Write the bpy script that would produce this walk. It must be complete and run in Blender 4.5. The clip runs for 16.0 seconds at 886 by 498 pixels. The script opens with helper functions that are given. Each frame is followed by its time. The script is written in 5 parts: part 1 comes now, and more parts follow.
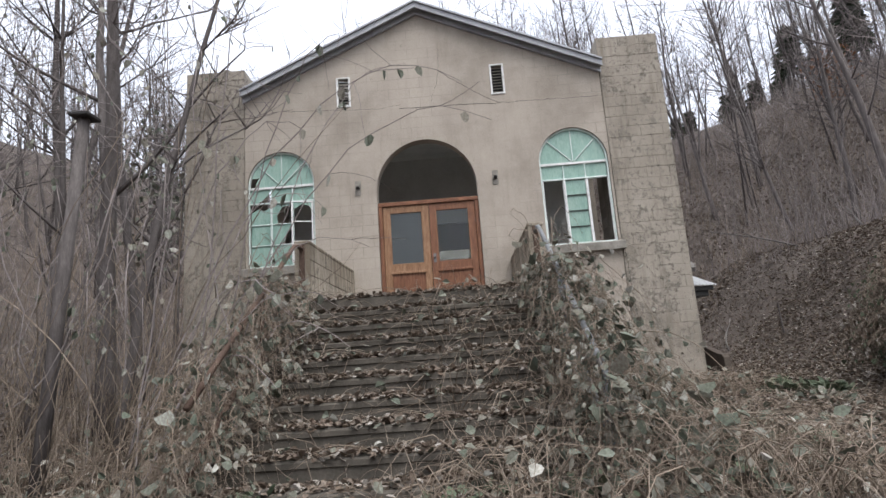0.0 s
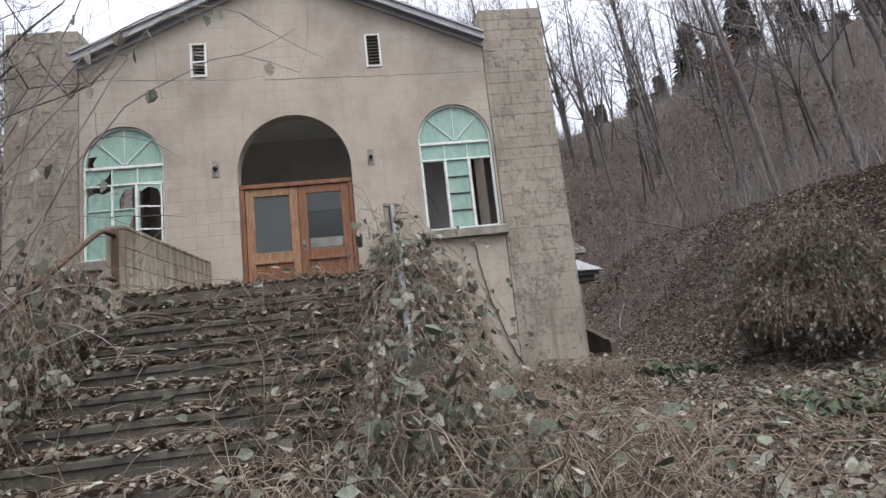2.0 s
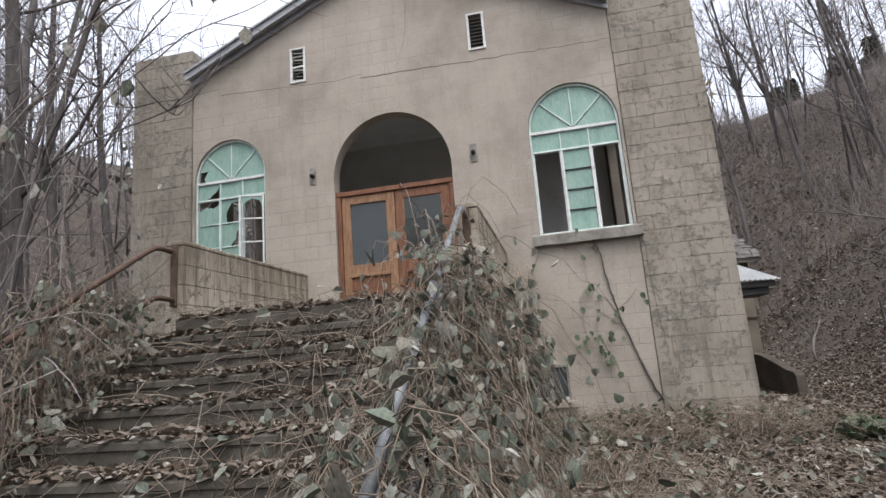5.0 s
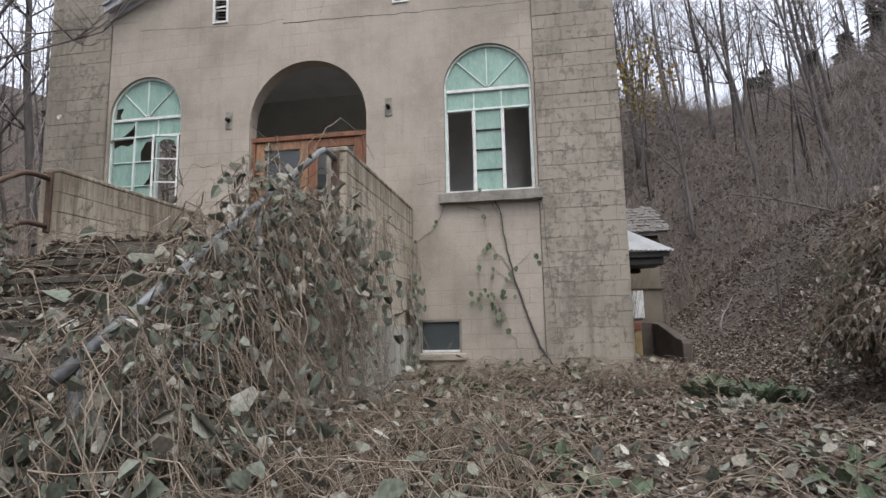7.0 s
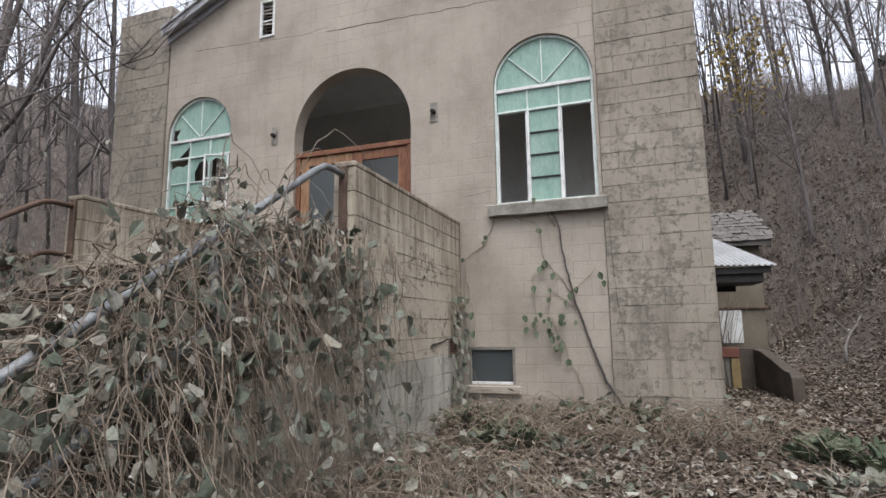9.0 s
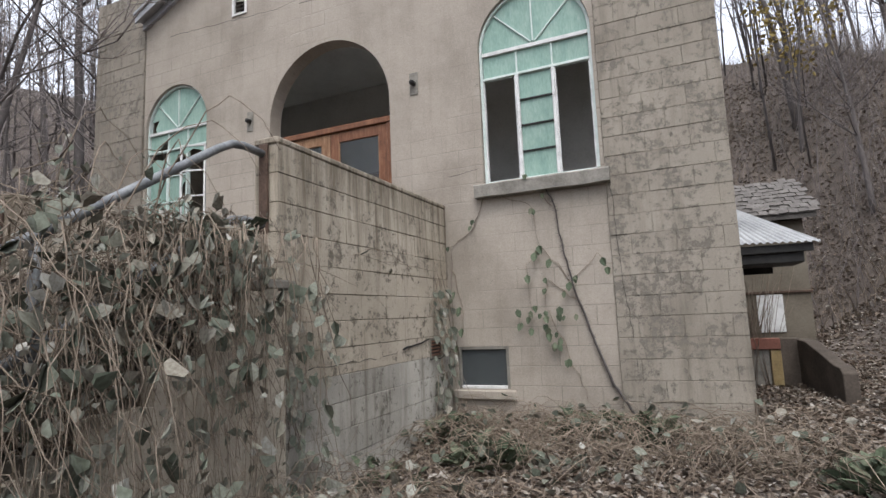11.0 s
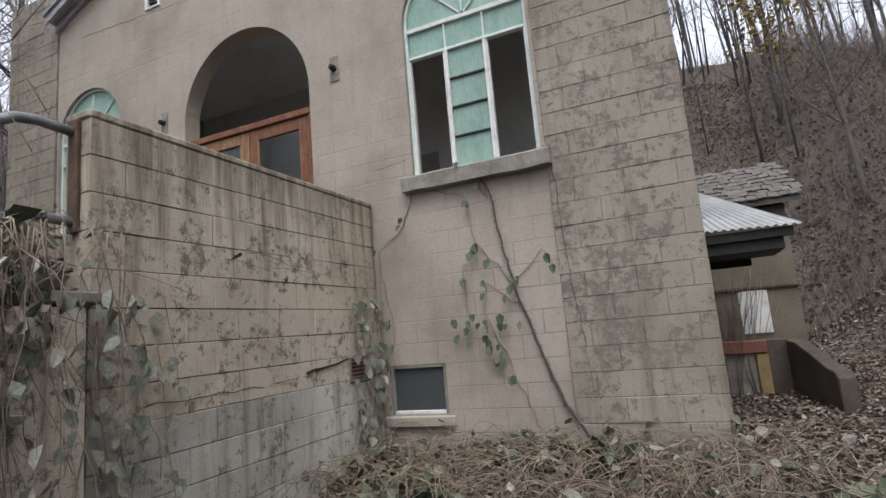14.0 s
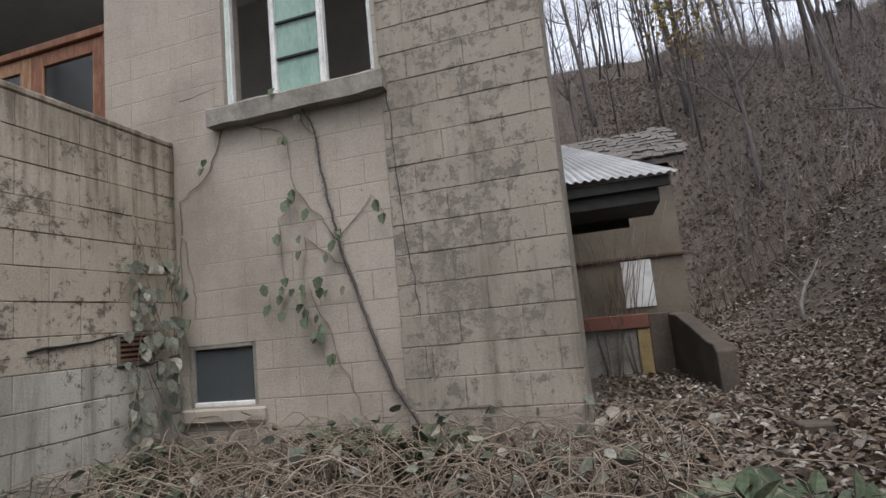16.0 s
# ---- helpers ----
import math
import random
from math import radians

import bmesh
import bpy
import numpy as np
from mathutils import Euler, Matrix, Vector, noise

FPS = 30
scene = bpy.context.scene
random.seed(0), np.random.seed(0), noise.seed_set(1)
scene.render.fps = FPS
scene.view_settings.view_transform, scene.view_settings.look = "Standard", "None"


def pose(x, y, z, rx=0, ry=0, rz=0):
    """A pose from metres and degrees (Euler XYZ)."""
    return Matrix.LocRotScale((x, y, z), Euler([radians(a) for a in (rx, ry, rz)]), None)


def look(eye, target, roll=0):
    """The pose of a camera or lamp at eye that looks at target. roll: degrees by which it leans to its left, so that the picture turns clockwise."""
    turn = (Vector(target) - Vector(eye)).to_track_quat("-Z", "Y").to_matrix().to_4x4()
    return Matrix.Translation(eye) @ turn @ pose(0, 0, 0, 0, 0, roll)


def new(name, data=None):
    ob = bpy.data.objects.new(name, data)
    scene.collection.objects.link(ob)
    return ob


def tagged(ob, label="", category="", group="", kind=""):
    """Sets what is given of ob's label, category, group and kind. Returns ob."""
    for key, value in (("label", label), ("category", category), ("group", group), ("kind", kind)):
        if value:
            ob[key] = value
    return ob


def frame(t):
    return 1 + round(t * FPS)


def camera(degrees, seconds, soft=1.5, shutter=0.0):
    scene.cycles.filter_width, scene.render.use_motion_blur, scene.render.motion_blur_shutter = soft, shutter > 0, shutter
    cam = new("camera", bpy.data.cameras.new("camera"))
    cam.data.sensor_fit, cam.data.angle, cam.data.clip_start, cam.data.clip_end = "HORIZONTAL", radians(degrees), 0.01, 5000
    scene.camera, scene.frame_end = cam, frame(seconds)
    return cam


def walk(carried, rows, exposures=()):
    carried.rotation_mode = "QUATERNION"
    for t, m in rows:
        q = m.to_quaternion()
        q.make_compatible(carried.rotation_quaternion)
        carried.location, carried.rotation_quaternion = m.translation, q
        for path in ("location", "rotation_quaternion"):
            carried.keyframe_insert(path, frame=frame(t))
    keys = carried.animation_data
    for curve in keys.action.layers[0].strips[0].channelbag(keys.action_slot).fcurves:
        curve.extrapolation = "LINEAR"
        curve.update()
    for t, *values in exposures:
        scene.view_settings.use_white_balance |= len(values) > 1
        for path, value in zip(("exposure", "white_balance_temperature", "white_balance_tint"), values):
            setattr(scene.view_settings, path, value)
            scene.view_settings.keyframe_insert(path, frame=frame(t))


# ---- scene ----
cam = camera(78.0, 16.0)
ROWS = [
    (0, -0.247, 0.783, 2.104, 2.71, 10.58, 4.04),
    (0.5, -0.029, 1.108, 2.123, -0.39, 10.22, 4.77),
    (1, 0.260, 1.139, 2.074, -2.44, 12.38, 3.88),
    (1.5, 0.427, 1.341, 2.078, -3.48, 6.86, 3.88),
    (2, 0.637, 1.543, 2.077, -4.72, 9.00, 6.18),
    (2.5, 0.863, 1.561, 2.037, -9.33, 6.09, 6.52),
    (3, 1.044, 1.939, 2.052, 3.32, 8.63, 2.76),
    (3.5, 1.117, 2.265, 2.171, 10.43, 10.28, 2.43),
    (3.7, 1.193, 2.379, 2.164, 11.46, 11.05, 5.59),
    (5.8, 1.946, 2.955, 2.374, 12.08, 10.71, 3.44),
    (6, 2.178, 2.808, 2.281, 8.01, 11.01, 3.03),
    (6.5, 2.303, 2.831, 2.209, 2.40, 8.11, 4.30),
    (7, 2.462, 2.980, 2.006, 9.25, 7.61, 1.22),
    (7.5, 2.558, 3.218, 2.183, 8.70, 4.65, 2.95),
    (8, 2.798, 3.403, 2.213, 5.48, 4.47, 0.58),
    (8.5, 2.782, 3.683, 2.307, 12.29, 8.20, 1.72),
    (9, 2.892, 3.855, 2.283, 19.18, 8.23, 0.80),
    (9.5, 3.128, 4.055, 2.113, 24.45, 8.41, 2.20),
    (9.7, 3.170, 4.210, 2.325, 22.08, 6.90, 2.18),
    (11.8, 3.413, 5.009, 2.386, 29.56, 8.00, 2.72),
    (12, 3.486, 5.053, 2.369, 34.53, 9.07, 3.32),
    (12.5, 3.630, 5.306, 2.190, 36.17, 7.87, 2.53),
    (13, 3.339, 5.635, 2.302, 22.12, 10.76, 4.52),
    (13.5, 3.317, 5.837, 2.326, 20.98, 8.32, 2.04),
    (14, 3.567, 5.898, 2.311, 24.12, 8.72, 4.83),
    (14.5, 3.508, 6.395, 2.251, 22.51, 7.68, 5.20),
    (15, 3.644, 6.658, 2.103, 15.29, 9.38, 2.56),
    (15.5, 3.904, 6.818, 2.075, 13.80, 10.84, 4.09),
    (16, 3.953, 7.108, 2.041, 16.93, 7.64, 5.48),
]
walk(cam, [(t, pose(x, y, z, 90 + pitch, roll, yaw)) for t, x, y, z, yaw, pitch, roll in ROWS],
     [(0.0, 1.46), (3.7, 1.46), (7.0, 1.36), (9.5, 1.46), (12.5, 1.38), (16.0, 1.12)])

# ---- light ----
world = bpy.data.worlds.new("sky")
scene.world = world
world.use_nodes = True
wn, wl = world.node_tree.nodes, world.node_tree.links
sky = wn.new("ShaderNodeTexSky")
sky.sky_type, sky.sun_disc = "NISHITA", False
sky.sun_elevation, sky.sun_rotation = radians(62), radians(153)
sky.air_density, sky.dust_density, sky.ozone_density = 1.0, 8.0, 1.5
grey = wn.new("ShaderNodeHueSaturation")          # overcast: nearly white, even cloud
grey.inputs["Saturation"].default_value = 0.25
cloud = wn.new("ShaderNodeMix")
cloud.data_type = "RGBA"
cloud.inputs[0].default_value = 0.75
cloud.inputs[7].default_value = (4.0, 4.3, 5.05, 1)
wl.new(sky.outputs[0], grey.inputs["Color"])
wl.new(grey.outputs[0], cloud.inputs[6])
wl.new(cloud.outputs[2], wn["Background"].inputs["Color"])
wn["Background"].inputs["Strength"].default_value = 0.13
sun = new("sun", bpy.data.lights.new("sun", "SUN"))
sun.data.energy, sun.data.angle, sun.data.color = 0.8, radians(40), (1.0, 0.98, 0.95)
sun.matrix_world = look((0, 0, 30), (-7, 14, 0))


# ---- materials ----
def node(m, kind, **ins):
    n = m.node_tree.nodes.new(kind)
    for k, v in ins.items():
        n.inputs[k.replace("_", " ")].default_value = v
    return n


def ramp_node(m, stops, lo=0.34, hi=0.66, step=False):
    r = node(m, "ShaderNodeValToRGB")
    el = r.color_ramp.elements
    if step:
        r.color_ramp.interpolation = "CONSTANT"
    for i, c in enumerate(stops):
        p = lo + (hi - lo) * i / max(1, len(stops) - 1)
        e = el[i] if i < 2 else el.new(p)
        e.position, e.color = p, (*c, 1)
    return r


def blank(name, rough=0.85, metal=0.0):
    m = bpy.data.materials.new(name)
    m.use_nodes = True
    b = m.node_tree.nodes["Principled BSDF"]
    b.inputs["Roughness"].default_value, b.inputs["Metallic"].default_value = rough, metal
    b.inputs["Specular IOR Level"].default_value = 0.3
    return m, m.node_tree.links, b


def where(m, stretch=(1, 1, 1)):
    """Place in the world, scaled per axis."""
    geo = node(m, "ShaderNodeNewGeometry")
    mp = node(m, "ShaderNodeMapping")
    mp.inputs["Scale"].default_value = stretch
    m.node_tree.links.new(geo.outputs["Position"], mp.inputs[0])
    return mp.outputs[0]


def mixed(m, a, b, fac, blend="MIX"):
    x = node(m, "ShaderNodeMix")
    x.data_type, x.blend_type = "RGBA", blend
    for k, v in ((0, fac), (6, a), (7, b)):
        if isinstance(v, (int, float)):
            x.inputs[k].default_value = v
        elif isinstance(v, tuple):
            x.inputs[k].default_value = (*v, 1)
        else:
            m.node_tree.links.new(v, x.inputs[k])
    return x.outputs[2]


def material(name, stops, scale=4.0, fine=40.0, rough=0.85, bump=0.3, metal=0.0, vary=0.0, stretch=(1, 1, 1), depth=0.01, spread=(0.34, 0.66)):
    """Colour ramp on noise at two scales with fine relief; vary: brightness from piece to piece."""
    m, ln, b = blank(name, rough, metal)
    p = where(m, stretch)
    n1 = node(m, "ShaderNodeTexNoise", Scale=scale, Detail=8.0, Roughness=0.65)
    n2 = node(m, "ShaderNodeTexNoise", Scale=fine, Detail=5.0, Roughness=0.7)
    ln.new(p, n1.inputs["Vector"]), ln.new(p, n2.inputs["Vector"])
    mix = node(m, "ShaderNodeMix")
    mix.inputs[0].default_value = 0.4
    ln.new(n1.outputs[0], mix.inputs[2]), ln.new(n2.outputs[0], mix.inputs[3])
    r = ramp_node(m, stops, *spread)
    ln.new(mix.outputs[0], r.inputs[0])
    col = r.outputs[0]
    if vary:
        col = varied(m, col, vary)
    ln.new(col, b.inputs["Base Color"])
    if bump:
        bp = node(m, "ShaderNodeBump", Strength=bump, Distance=depth)
        ln.new(mix.outputs[0], bp.inputs["Height"]), ln.new(bp.outputs[0], b.inputs["Normal"])
    return m


def varied(m, col, vary):
    ln = m.node_tree.links
    info, isl = node(m, "ShaderNodeObjectInfo"), node(m, "ShaderNodeNewGeometry")
    add = node(m, "ShaderNodeMath")
    ln.new(info.outputs["Random"], add.inputs[0]), ln.new(isl.outputs["Random Per Island"], add.inputs[1])
    rng = node(m, "ShaderNodeMapRange")
    for k, v in (("From Max", 2.0), ("To Min", 1 - vary), ("To Max", 1 + vary)):
        rng.inputs[k].default_value = v
    ln.new(add.outputs[0], rng.inputs[0])
    hsv = node(m, "ShaderNodeHueSaturation")
    ln.new(rng.outputs[0], hsv.inputs["Value"]), ln.new(col, hsv.inputs["Color"])
    return hsv.outputs[0]


def leaf_material(name, stops, rough=0.8):
    """One colour out of the stops for each leaf, mottled."""
    m, ln, b = blank(name, rough)
    isl = node(m, "ShaderNodeNewGeometry")
    r = ramp_node(m, stops, 0.0, 0.95)
    ln.new(isl.outputs["Random Per Island"], r.inputs[0])
    n = node(m, "ShaderNodeTexNoise", Scale=60.0, Detail=4.0)
    ln.new(where(m), n.inputs["Vector"])
    d = ramp_node(m, [(0.65, 0.62, 0.6), (1.1, 1.1, 1.1)])
    ln.new(n.outputs[0], d.inputs[0])
    ln.new(mixed(m, r.outputs[0], d.outputs[0], 1.0, "MULTIPLY"), b.inputs["Base Color"])
    return m


def wall_material(name, paint, bare, joints=0.35, peel=0.52, streak=0.5, vary=0.0, runs_from=0.0):
    """Old paint on concrete block: faint joints, peeled patches, rain streaks, blotches."""
    m, ln, b = blank(name, 0.9)
    p = where(m)
    big = node(m, "ShaderNodeTexNoise", Scale=0.9, Detail=6.0, Roughness=0.6)
    ln.new(p, big.inputs["Vector"])
    r = ramp_node(m, paint, 0.3, 0.7)
    ln.new(big.outputs[0], r.inputs[0])
    col = r.outputs[0]
    run = node(m, "ShaderNodeTexNoise", Scale=1.0, Detail=7.0, Roughness=0.7)
    ln.new(where(m, (9, 9, 0.7)), run.inputs["Vector"])
    rr = ramp_node(m, [(0.3, 0.275, 0.24), (1, 1, 1)], 0.3, 0.5)
    if runs_from:      # rain has washed dirt down from the coping
        sz = node(m, "ShaderNodeSeparateXYZ")
        ln.new(p, sz.inputs[0])
        rg = node(m, "ShaderNodeMapRange")
        for k, v in (("From Min", runs_from - 1.1), ("From Max", runs_from), ("To Min", 0.06), ("To Max", -0.13)):
            rg.inputs[k].default_value = v
        ln.new(sz.outputs[2], rg.inputs[0])
        sm = node(m, "ShaderNodeMath")
        ln.new(run.outputs[0], sm.inputs[0]), ln.new(rg.outputs[0], sm.inputs[1])
        ln.new(sm.outputs[0], rr.inputs[0])
    else:
        ln.new(run.outputs[0], rr.inputs[0])
    col = mixed(m, col, rr.outputs[0], streak, "MULTIPLY")
    flake = node(m, "ShaderNodeTexNoise", Scale=13.0, Detail=12.0, Roughness=0.84)
    ln.new(p, flake.inputs["Vector"])
    fr = ramp_node(m, [(0, 0, 0), (1, 1, 1)], peel, peel + 0.025)
    clus = node(m, "ShaderNodeTexNoise", Scale=2.6, Detail=5.0)
    ln.new(p, clus.inputs["Vector"])
    cm = node(m, "ShaderNodeMath")
    cm.operation = "MULTIPLY_ADD"
    cm.inputs[1].default_value = 0.27
    ln.new(clus.outputs[0], cm.inputs[0])
    off = node(m, "ShaderNodeMath")
    off.inputs[1].default_value = -0.135
    ln.new(flake.outputs[0], off.inputs[0]), ln.new(off.outputs[0], cm.inputs[2])
    ln.new(cm.outputs[0], fr.inputs[0])
    col = mixed(m, col, bare, fr.outputs[0])
    grain = node(m, "ShaderNodeTexNoise", Scale=90.0, Detail=4.0, Roughness=0.7)
    ln.new(p, grain.inputs["Vector"])
    gr = ramp_node(m, [(0.82, 0.81, 0.8), (1.06, 1.06, 1.06)])
    ln.new(grain.outputs[0], gr.inputs[0])
    col = mixed(m, col, gr.outputs[0], 1.0, "MULTIPLY")
    bp = node(m, "ShaderNodeBump", Strength=0.5, Distance=0.008)
    height = node(m, "ShaderNodeMath")
    height.operation = "SUBTRACT"
    ln.new(grain.outputs[0], height.inputs[0]), ln.new(fr.outputs[0], height.inputs[1])
    if joints:
        sep, com = node(m, "ShaderNodeSeparateXYZ"), node(m, "ShaderNodeCombineXYZ")
        ln.new(p, sep.inputs[0])
        ln.new(sep.outputs[0], com.inputs[0]), ln.new(sep.outputs[2], com.inputs[1])
        wob = node(m, "ShaderNodeTexNoise", Scale=2.0, Detail=2.0)
        ln.new(p, wob.inputs["Vector"])
        br = node(m, "ShaderNodeTexBrick", Scale=1.0)
        for k, v in (("Mortar Size", 0.006), ("Mortar Smooth", 0.6), ("Brick Width", 0.406), ("Row Height", 0.2032), ("Bias", 0.0)):
            br.inputs[k].default_value = v
        ln.new(com.outputs[0], br.inputs["Vector"])
        vis = node(m, "ShaderNodeTexNoise", Scale=0.7, Detail=3.0)
        ln.new(p, vis.inputs["Vector"])
        vr = ramp_node(m, [(0.15, 0.15, 0.15), (1, 1, 1)], 0.4, 0.6)
        ln.new(vis.outputs[0], vr.inputs[0])
        amt = node(m, "ShaderNodeMath")
        amt.operation = "MULTIPLY"
        ln.new(br.outputs["Fac"], amt.inputs[0]), ln.new(vr.outputs[0], amt.inputs[1])
        amt2 = node(m, "ShaderNodeMath")
        amt2.operation = "MULTIPLY"
        amt2.inputs[1].default_value = joints
        ln.new(amt.outputs[0], amt2.inputs[0])
        col = mixed(m, col, bare, amt2.outputs[0])
        h2 = node(m, "ShaderNodeMath")
        h2.operation = "SUBTRACT"
        ln.new(height.outputs[0], h2.inputs[0]), ln.new(amt.outputs[0], h2.inputs[1])
        height = h2
    if vary:
        col = varied(m, col, vary)
    ln.new(height.outputs[0], bp.inputs["Height"]), ln.new(bp.outputs[0], b.inputs["Normal"])
    ln.new(col, b.inputs["Base Color"])
    return m


def glass_material(name, tint=(0.75, 0.8, 0.8), rough=0.05):
    m, ln, b = blank(name, rough)
    b.inputs["Base Color"].default_value = (*tint, 1)
    b.inputs["Transmission Weight"].default_value = 1.0
    b.inputs["IOR"].default_value = 1.3
    return m


M_PLASTER = wall_material("cream painted block wall", [(0.276, 0.242, 0.205), (0.371, 0.328, 0.281), (0.424, 0.378, 0.326)], (0.215, 0.192, 0.164), 0.8, 0.62, 0.13)
M_BLOCK = wall_material("flaking cream paint on block", [(0.226, 0.199, 0.164), (0.291, 0.259, 0.216), (0.338, 0.303, 0.256)], (0.175, 0.157, 0.133), 0, 0.53, 0.45, 0.07)
M_WING = wall_material("stained flaking block", [(0.35, 0.305, 0.242), (0.45, 0.398, 0.325), (0.51, 0.455, 0.377)], (0.18, 0.16, 0.13), 0, 0.55, 0.8, 0.09, 3.62)
M_WINGLOW = wall_material("bare grey weathered block", [(0.268, 0.251, 0.219), (0.383, 0.362, 0.322), (0.496, 0.476, 0.429)], (0.15, 0.14, 0.118), 0, 0.56, 0.7, 0.16)
M_MORTAR = material("dirty mortar", [(0.13, 0.115, 0.095), (0.22, 0.2, 0.165)], 5, 60, 0.95, 0.5)
M_CONCRETE = material("mossy dark concrete", [(0.05, 0.045, 0.038), (0.085, 0.075, 0.062), (0.14, 0.125, 0.105)], 3, 40, 0.95, 0.6)
M_SILL = material("grey weathered concrete", [(0.13, 0.12, 0.105), (0.22, 0.205, 0.18), (0.31, 0.29, 0.26)], 5, 50, 0.95, 0.6)
M_GROUND = material("leaf-strewn soil", [(0.0405, 0.0315, 0.0261), (0.0765, 0.0612, 0.0513), (0.126, 0.104, 0.0882)], 2.2, 18, 1.0, 0.8, depth=0.05, spread=(0.36, 0.62))
M_WOOD = material("varnished orange-brown wood", [(0.075, 0.032, 0.018), (0.165, 0.07, 0.037), (0.26, 0.13, 0.072)], 5, 50, 0.5, 0.2, stretch=(6, 6, 1))
M_WOOD2 = material("faded honey-coloured wood", [(0.12, 0.06, 0.032), (0.24, 0.13, 0.07), (0.36, 0.235, 0.15)], 5, 50, 0.55, 0.2, stretch=(6, 6, 1))
M_TEAL = material("pale green painted glass", [(0.175, 0.29, 0.244), (0.239, 0.363, 0.308), (0.322, 0.432, 0.377)], 2.5, 20, 0.35, 0.06, vary=0.12, stretch=(3, 3, 0.8))
M_TRIM = material("chalky pale green paint", [(0.4, 0.5, 0.47), (0.56, 0.63, 0.6), (0.66, 0.7, 0.68)], 8, 60, 0.6, 0.2)
M_WHITE = material("weathered white paint", [(0.45, 0.45, 0.44), (0.62, 0.62, 0.61), (0.72, 0.72, 0.71)], 8, 60, 0.6, 0.2)
M_EAVE = material("grey painted eave board", [(0.27, 0.28, 0.3), (0.36, 0.37, 0.39), (0.42, 0.43, 0.45)], 3, 40, 0.8, 0.2)
M_DARK = material("pale interior plaster", [(0.5, 0.5, 0.48), (0.62, 0.62, 0.6), (0.7, 0.7, 0.68)], 2, 30, 0.95, 0.2)
M_BARK = material("grey-brown bark", [(0.051, 0.0442, 0.0425), (0.0892, 0.0782, 0.0748), (0.145, 0.13, 0.124)], 6, 40, 0.95, 0.7, vary=0.35, stretch=(3, 3, 0.6))
M_TWIG = material("dull brown twigs", [(0.14, 0.12, 0.116), (0.21, 0.182, 0.175), (0.28, 0.247, 0.238)], 6, 40, 0.95, 0.0, vary=0.35)
M_STEM = material("dry straw-brown stems", [(0.103, 0.0784, 0.0578), (0.186, 0.148, 0.115), (0.279, 0.232, 0.186)], 6, 40, 0.95, 0.0, vary=0.45)
M_LITTER = leaf_material("dead leaves", [(0.0773, 0.0545, 0.0391), (0.113, 0.0842, 0.0637), (0.159, 0.125, 0.0986), (0.191, 0.159, 0.129), (0.136, 0.0977, 0.0701), (0.237, 0.207, 0.174), (0.346, 0.323, 0.292)])
M_WILT = leaf_material("wilted grey-green leaves", [(0.0839, 0.098, 0.0727), (0.123, 0.138, 0.107), (0.163, 0.174, 0.14), (0.201, 0.185, 0.151), (0.246, 0.235, 0.199), (0.123, 0.143, 0.112), (0.38, 0.375, 0.335)])
M_GREEN = leaf_material("dull green weeds", [(0.0531, 0.0723, 0.0446), (0.0797, 0.104, 0.0638), (0.106, 0.133, 0.085), (0.139, 0.149, 0.101)])
M_YELLOW = leaf_material("yellow autumn leaves", [(0.22, 0.17, 0.06), (0.3, 0.235, 0.085), (0.26, 0.19, 0.06)])
M_RUSSET = leaf_material("russet autumn leaves", [(0.17, 0.08, 0.035), (0.24, 0.12, 0.05), (0.2, 0.1, 0.06)])
M_PINE = leaf_material("dark pine needles", [(0.025, 0.04, 0.025), (0.04, 0.06, 0.035), (0.055, 0.075, 0.05)])
M_PIPE = material("galvanised pipe", [(0.1, 0.105, 0.11), (0.17, 0.178, 0.185), (0.27, 0.28, 0.285)], 8, 60, 0.55, 0.3, metal=0.3)
M_RUST = material("rusty iron", [(0.05, 0.034, 0.027), (0.1, 0.066, 0.05), (0.15, 0.1, 0.075)], 9, 60, 0.85, 0.4, metal=0.2)
M_TIN = material("corrugated tin", [(0.246, 0.254, 0.262), (0.377, 0.385, 0.394), (0.492, 0.5, 0.508)], 2, 40, 0.5, 0.1, metal=0.15)
M_SHINGLE = material("leaf-covered shingles", [(0.0576, 0.0504, 0.0468), (0.122, 0.112, 0.104), (0.194, 0.18, 0.169)], 6, 40, 0.95, 0.5, vary=0.3)
M_SHED = material("ochre plaster", [(0.0975, 0.0825, 0.0638), (0.15, 0.129, 0.101), (0.195, 0.173, 0.139)], 2, 40, 0.95, 0.4)
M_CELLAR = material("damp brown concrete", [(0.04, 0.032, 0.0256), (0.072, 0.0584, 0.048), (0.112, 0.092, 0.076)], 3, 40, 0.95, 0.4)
M_REDPAINT = material("faded red paint", [(0.1, 0.045, 0.035), (0.18, 0.075, 0.055), (0.22, 0.11, 0.085)], 5, 50, 0.8, 0.3)
M_OCHRE = material("flaking yellow paint", [(0.15, 0.11, 0.06), (0.26, 0.19, 0.09), (0.3, 0.25, 0.15)], 5, 50, 0.8, 0.3)
# black metal; also paints the deep shade under the canopy
M_BLACK = material("black metal and painted shade", [(0.012, 0.012, 0.012), (0.025, 0.024, 0.023), (0.04, 0.038, 0.036)], 9, 60, 0.7, 0.2)
M_GLASS = glass_material("old window glass")
# half-clear pane whose grey body colour stands in for reflected surroundings
M_REFLGREY = glass_material("reflection-grey glass", (0.13, 0.145, 0.15), 0.1)
M_REFLGREY.node_tree.nodes["Principled BSDF"].inputs["Transmission Weight"].default_value = 0.55
